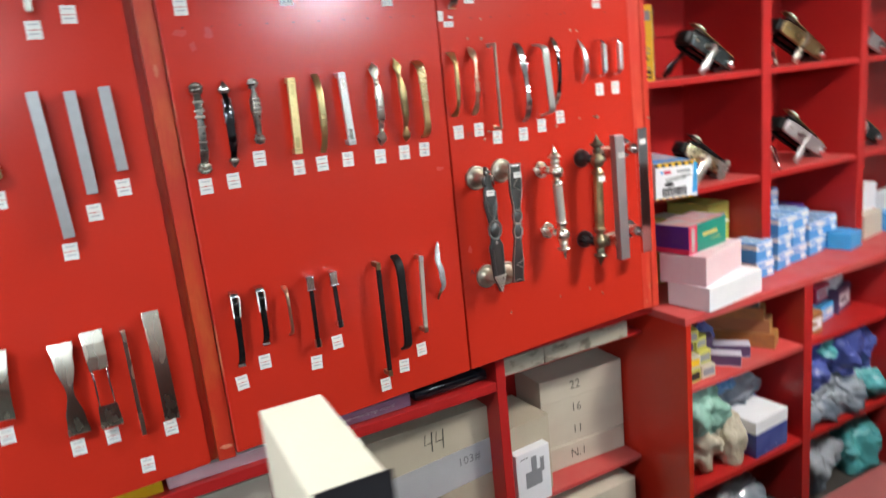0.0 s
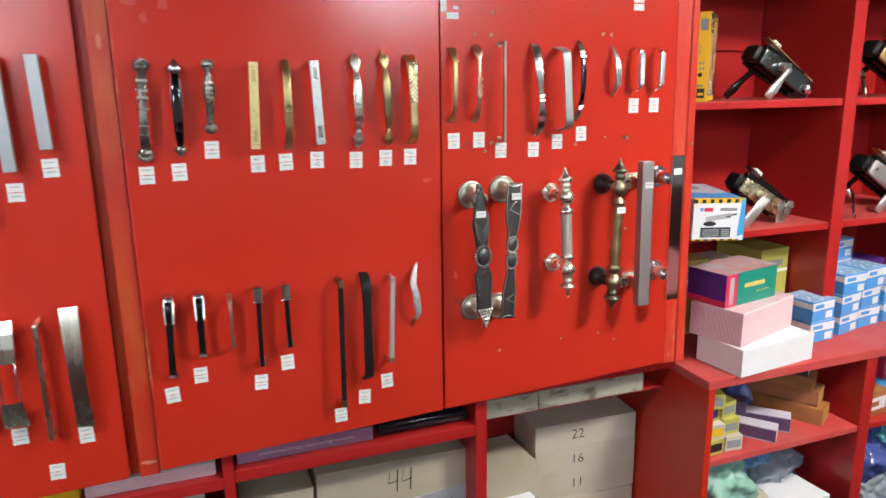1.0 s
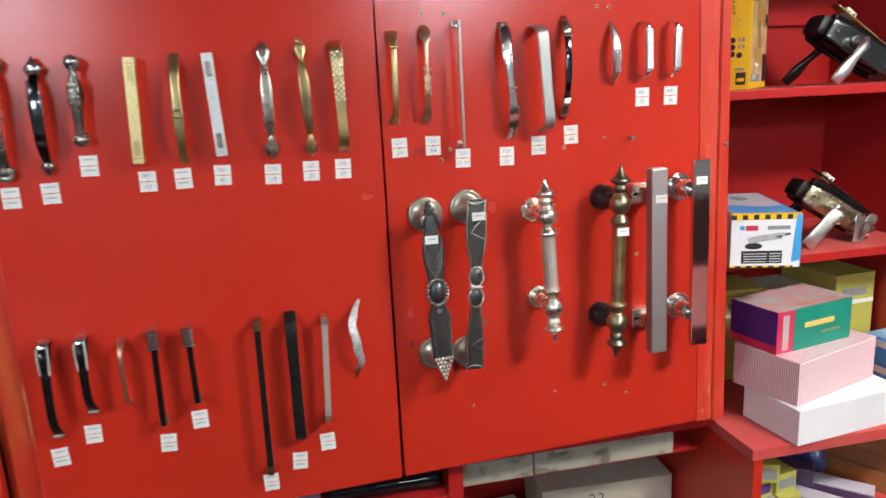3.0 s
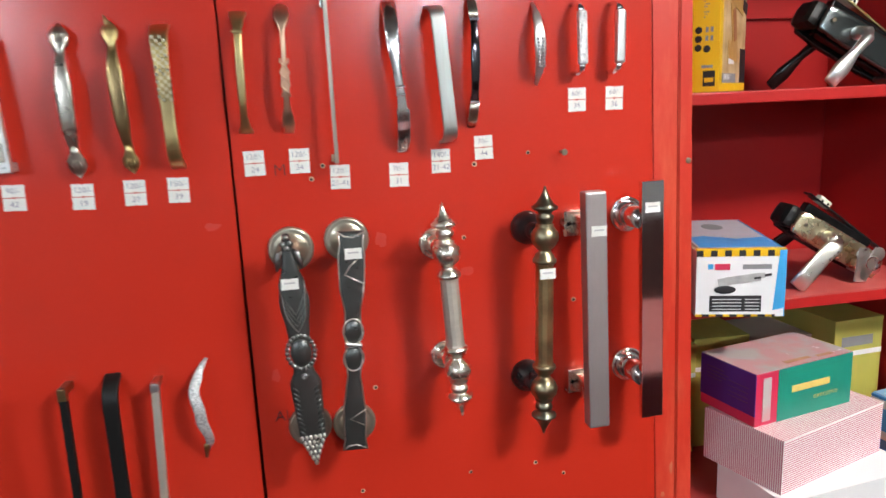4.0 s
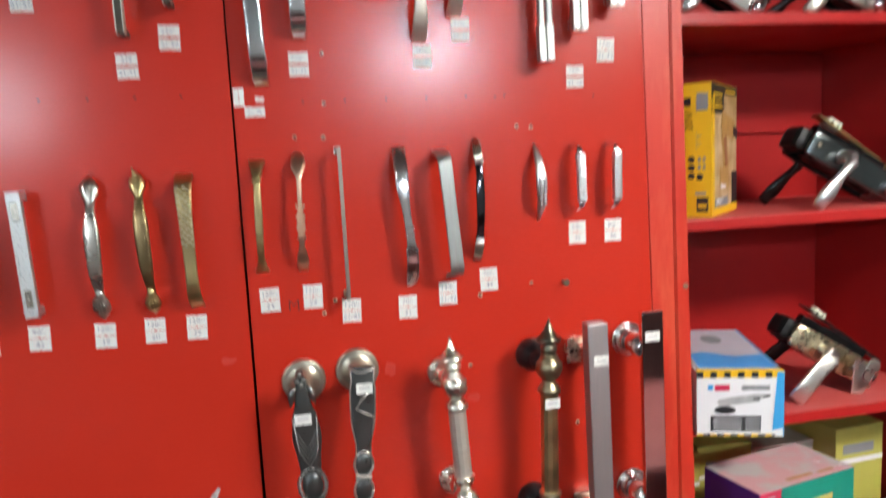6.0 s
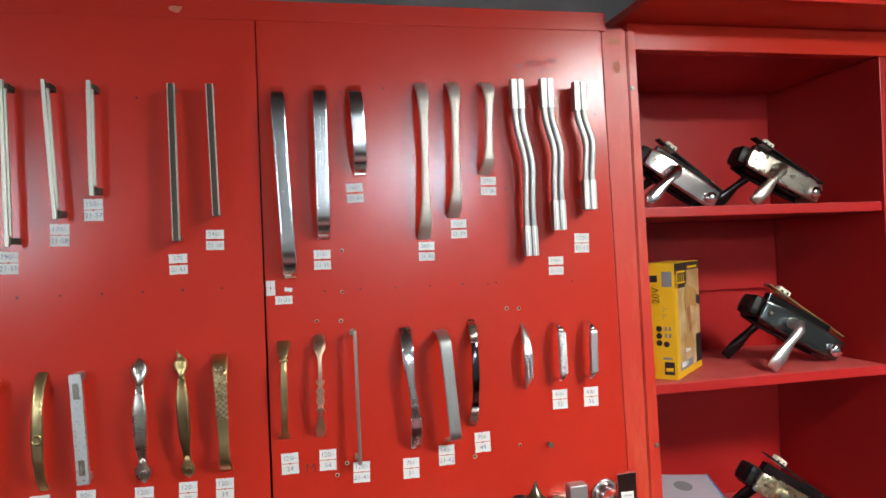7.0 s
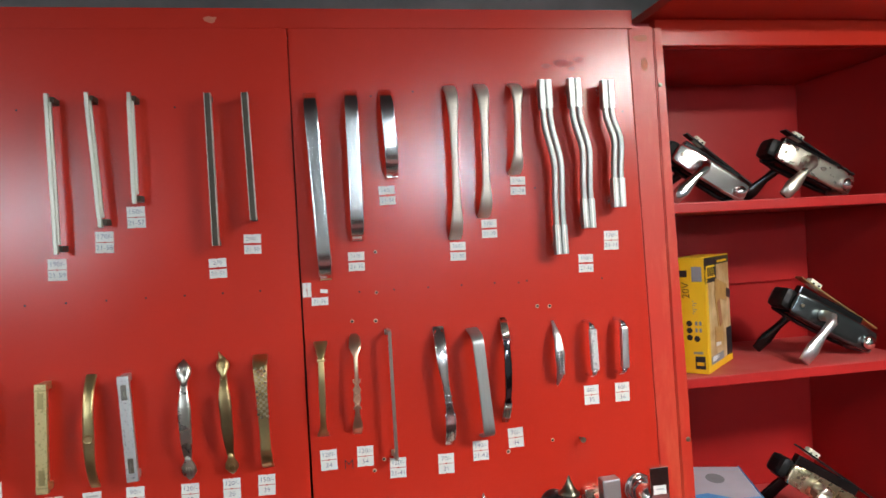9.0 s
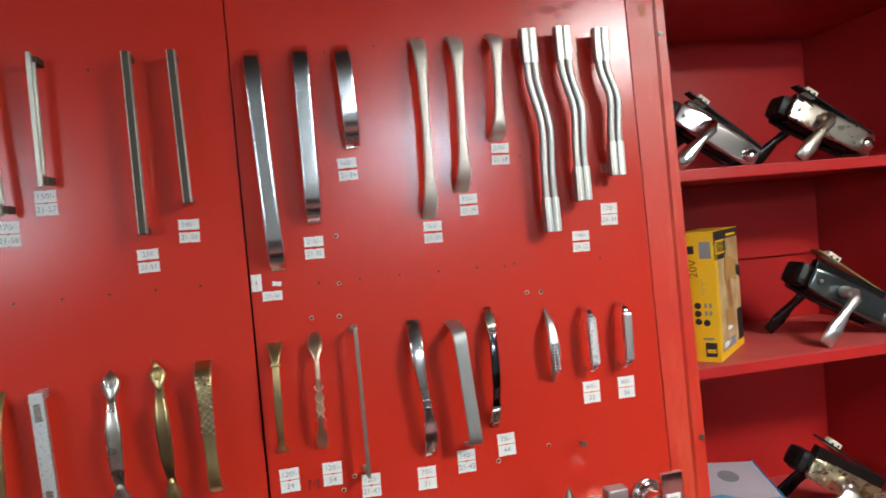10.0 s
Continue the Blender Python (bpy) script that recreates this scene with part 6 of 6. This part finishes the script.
for x, y, z, s, yaw, m, lbl in ((1.25, -0.07, 0.6205, (0.09, 0.12, 0.075), 6, ORANGE, "orange and white hardware box on the shelf"),
                                (1.35, -0.03, 0.6205, (0.16, 0.12, 0.055), 14, SKY_PRINT, "light blue flat carton on the shelf"),
                                (1.29, 0.00, 0.697, (0.11, 0.12, 0.06), 18, CRIMSON, "red hardware carton on the pile"),
                                (1.42, 0.02, 0.676, (0.13, 0.12, 0.06), 10, CRIMSON, "red hardware carton on the pile"),
                                (1.34, 0.03, 0.7575, (0.13, 0.12, 0.05), 24, ORANGE, "orange carton with torn lid"),
                                (1.52, 0.0, 0.6205, (0.13, 0.14, 0.09), 16, MAUVE, "plum coloured hardware carton on the shelf"),
                                (1.53, 0.02, 0.711, (0.12, 0.12, 0.06), 22, WHITE_CARD, "white open carton on the pile")):
    t = carton("stock_box", (x, y, z), s, yaw, m, lbl)
    face_panel(t, "front", s, (0.08, 0.25, 0.92, 0.75), WHITE_CARD, "print_patch")
    face_panel(t, "front", s, (0.15, 0.4, 0.6, 0.6), m, "print_bar", 0.0009)
for i, (x, y, z, s, m) in enumerate(((1.33, 0.02, 0.40, (0.20, 0.22, 0.22), PLASTIC_NAVY), (1.47, 0.0, 0.42, (0.20, 0.2, 0.20), PLASTIC_NAVY), (1.40, 0.0, 0.50, (0.18, 0.16, 0.11), PLASTIC_TEAL),
                                     (1.60, 0.02, 0.40, (0.2, 0.2, 0.2), PLASTIC_NAVY), (1.33, -0.01, 0.281, (0.2, 0.2, 0.18), PLASTIC_CLEAR), (1.49, -0.02, 0.281, (0.22, 0.2, 0.18), PLASTIC_CLEAR),
                                     (1.62, 0.0, 0.281, (0.2, 0.2, 0.16), PLASTIC_TEAL), (1.85, 0.0, 0.281, (0.24, 0.24, 0.3), PLASTIC_NAVY), (1.85, 0.0, 0.6205, (0.2, 0.2, 0.17), PLASTIC_CLEAR))):
    bag((x, y, z), s, m, {"navy_plastic": "shiny navy blue plastic bag of stock", "teal_plastic": "teal plastic bag among the others", "milky_plastic": "milky plastic bag of stock"}[m.name], 20 + i)

bag((0.82, 0.14, 0.6205), (0.22, 0.18, 0.17), PLASTIC_BLACK, "black plastic bag of stock behind small boxes", 31)
bag((0.98, 0.20, 0.6205), (0.20, 0.16, 0.18), PLASTIC_NAVY, "dark plastic bag at the back of the shelf", 32)
for i, (x, y, z, s3, m, lbl) in enumerate(((1.36, 0.02, 0.0, (0.26, 0.26, 0.27), PLASTIC_CLEAR, "milky plastic bag of stock on the floor"),
                                           (1.58, 0.02, 0.0, (0.24, 0.26, 0.26), PLASTIC_TEAL, "teal plastic bag of stock on the floor"),
                                           (0.92, 0.04, 0.0, (0.40, 0.26, 0.26), PLASTIC_CLEAR, "wide milky plastic bag on the floor"),
                                           (2.05, 0.0, 0.281, (0.24, 0.24, 0.28), PLASTIC_BLUE, "blue plastic bag of stock on the far shelf"),
                                           (2.06, 0.0, 0.6205, (0.22, 0.22, 0.18), PLASTIC_NAVY, "navy plastic bag on the far shelf"),
                                           (1.90, 0.0, 0.0, (0.34, 0.26, 0.26), PLASTIC_CLEAR, "milky plastic bag in the far bay"))):
    bag((x, y, z), s3, m, lbl, 50 + i)
for k, (x, y, z, yaw, m) in enumerate(((1.92, 0.02, 0.846, 9, BLUE), (2.06, 0.03, 0.846, 5, SKY_PRINT), (1.99, 0.04, 0.917, 12, WHITE_CARD))):
    carton("stock_box", (x, y, z), (0.12, 0.11, 0.07), yaw, m, "blue or white hardware carton on the far ledge" if k < 2 else "white hardware carton on two blue ones")
# ---- bays under the doors ----
S = (0.39, 0.24, 0.30)
t = carton("numbered_box", (-0.282, 0.108, 0.3825), S, -2, CARD, "brown cardboard carton marked 44 with white paper")
for dx in (0.0, 0.034):
    part("pen_stroke", sweep([(0.176 + dx, -0.0008, 0.272), (0.172 + dx, -0.0008, 0.242), (0.197 + dx, -0.0008, 0.247)], [0.0034] * 3, [0.0012] * 3, 6, across=(0, 1, 0)), MARKER, t)
    part("pen_stroke", sweep([(0.196 + dx, -0.0010, 0.276), (0.194 + dx, -0.0010, 0.250), (0.193 + dx, -0.0010, 0.218)], [0.0034] * 3, [0.0012] * 3, 6), MARKER, t)
bm = bmesh.new()
fr = [bm.verts.new(c) for c in ((0.03, -0.0015, 0.06), (0.388, -0.0015, 0.10), (0.388, -0.0015, 0.205), (0.03, -0.0015, 0.175))]
bm.faces.new(fr)
bmesh.ops.solidify(bm, geom=bm.faces[:], thickness=0.001)
part("white_sheet", bm, WHITE_CARD, t, "white paper sheet pasted on the front")
writing("103#", 0.035, GREY_PRINT, t, (0.30, -0.003, 0.160), (90, -4, 0))
face_panel(t, "top", S, (0.0, 0.44, 1.0, 0.56), CARD_PALE, "tape")
S = (0.165, 0.24, 0.275)
t = carton("marked_box", (-0.456, 0.10, 0.3825), S, 0, CARD, "brown cardboard carton with pen writing")
writing("UK", 0.026, MARKER, t, (0.045, -0.001, 0.225))
writing("Black", 0.026, MARKER, t, (0.115, -0.001, 0.195))
S = (0.40, 0.24, 0.32)
carton("brown_box", (-0.93, 0.09, 0.3825), S, 0, CARD_PALE, "pale brown cardboard carton in an open bay")
for k, (n, dx) in enumerate((("N.1", 0.0), ("11", 0.006), ("16", 0.002), ("22", 0.0))):
    S = (0.315, 0.15, 0.0775)
    t = carton("numbered_box", (0.335 + dx, 0.190 + dx, 0.3285 + k * 0.0785), S, -3, CARD_PALE, "flat brown cardboard carton marked %s in a stack" % n)
    writing(n, 0.042, MARKER, t, (0.13, -0.001, 0.04))
S = (0.165, 0.18, 0.246)
t = carton("brown_box", (0.150, 0.112, 0.3285), S, 4, CARD, "brown carton behind a narrow white box")
S = (0.125, 0.030, 0.180)
t = carton("white_box", (0.158, 0.078, 0.3285), S, 4, WHITE_CARD, "narrow white box with a dark product picture", flaps=False)
pic = block((0.020, 0.001, 0.060), (0.065, -0.0006, 0.125), 0.0003)
block((0.060, 0.001, 0.050), (0.062, -0.0006, 0.085), 0.0003, bm=pic)
block((0.014, 0.001, 0.045), (0.095, -0.0006, 0.120), 0.0003, bm=pic)
part("picture", pic, GREY_PRINT, t)
for k in range(3):
    part("print_mark", block((0.005, 0.001, 0.003), (0.020 + k * 0.010, -0.0006, 0.158)), BLACK_PRINT, t)
S = (0.46, 0.24, 0.14)
t = carton("brown_box", (0.17, 0.06, 0.0), S, 0, CARD_PALE, "large flat carton at the bottom of the bay")
S2 = (0.42, 0.24, 0.13)
t = carton("numbered_box", (0.19, 0.07, 0.1405), S2, 2, CARD_PALE, "pale flat carton marked 1 on the lowest board")
writing("1", 0.05, MARKER, t, (0.27, -0.001, 0.08))
# packages in the slots
# real smudges; the cream itself is darkened for the shade under the doors
SMUDGED_SHADED = mat("smudged_shaded_cream_paper", (0.36, 0.33, 0.26), 0.7, color2=(0.14, 0.12, 0.09), scale=22, stretch=(1, 1, 2), mix_lo=0.53, mix_hi=0.68)
bm = block((0.155, 0.10, 0.048), (0.195, 0.112, 0.790), 0.004)
t = tagged(part("wrapped_package", bm, SMUDGED_SHADED), "cream paper-wrapped long package with dark smudges, the door's shade put into its colour", "package")
bm = block((0.31, 0.10, 0.050), (0.430, 0.112, 0.7915), 0.004)
t = tagged(part("wrapped_package", bm, SMUDGED_SHADED), "cream paper-wrapped long package with dark smudges, the door's shade put into its colour", "package")
S = (0.30, 0.16, 0.032)
t = carton("flat_box", (-0.455, 0.055, 0.7755), S, 0, MAUVE_STRIPE, "flat mauve carton with white printed lettering", flaps=False)
writing("professional design made by high material", 0.0125, WHITE_CARD, t, (0.15, -0.0008, 0.016))
bm = block((0.22, 0.18, 0.028), (-0.03, 0.15, 0.7905), 0.008)
tagged(part("plastic_wrapped_parcel", bm, PLASTIC_BLACK, smooth=True), "shiny black plastic-wrapped flat parcel", "package")
S = (0.25, 0.2, 0.030)
carton("flat_box", (-0.75, 0.05, 0.7655), S, 0, PINK_STRIPE, "flat pink pinstriped carton in the slot", flaps=False)
carton("flat_box", (-1.03, 0.05, 0.7655), (0.27, 0.2, 0.026), 0, YELLOW, "flat yellow carton in the slot", flaps=False)

# ---- shop counter in front, with a narrow carton on it ----
t = thing("shop_counter", (-0.75, -1.05, 0.0), "dull red shop counter", "counter")
part("worktop", block((0.70, 0.36, 0.03), (0, 0, 0.935), 0.004), COUNTER, t)
part("front_panel", block((0.66, 0.30, 0.92), (0, 0, 0.46), 0.004), COUNTER, t)
S = (0.051, 0.158, 0.383)
t = carton("narrow_box", (-0.714, -1.108, 0.9505), S, -2, CREAM, "tall narrow cream box with a black front", flaps=False)
face_panel(t, "front", S, (0, 0, 1, 1.0), BLACK_PRINT, "black_front", 0.0008)

t = thing("display_counter", (0.75, -1.12, 0.0), "dull pinkish red shop counter with a worn top", "counter")
part("worktop", block((1.70, 0.64, 0.03), (0, 0, 0.785), 0.004), COUNTER, t)
part("front_panel", block((1.64, 0.58, 0.77), (0, 0, 0.385), 0.004), COUNTER, t)
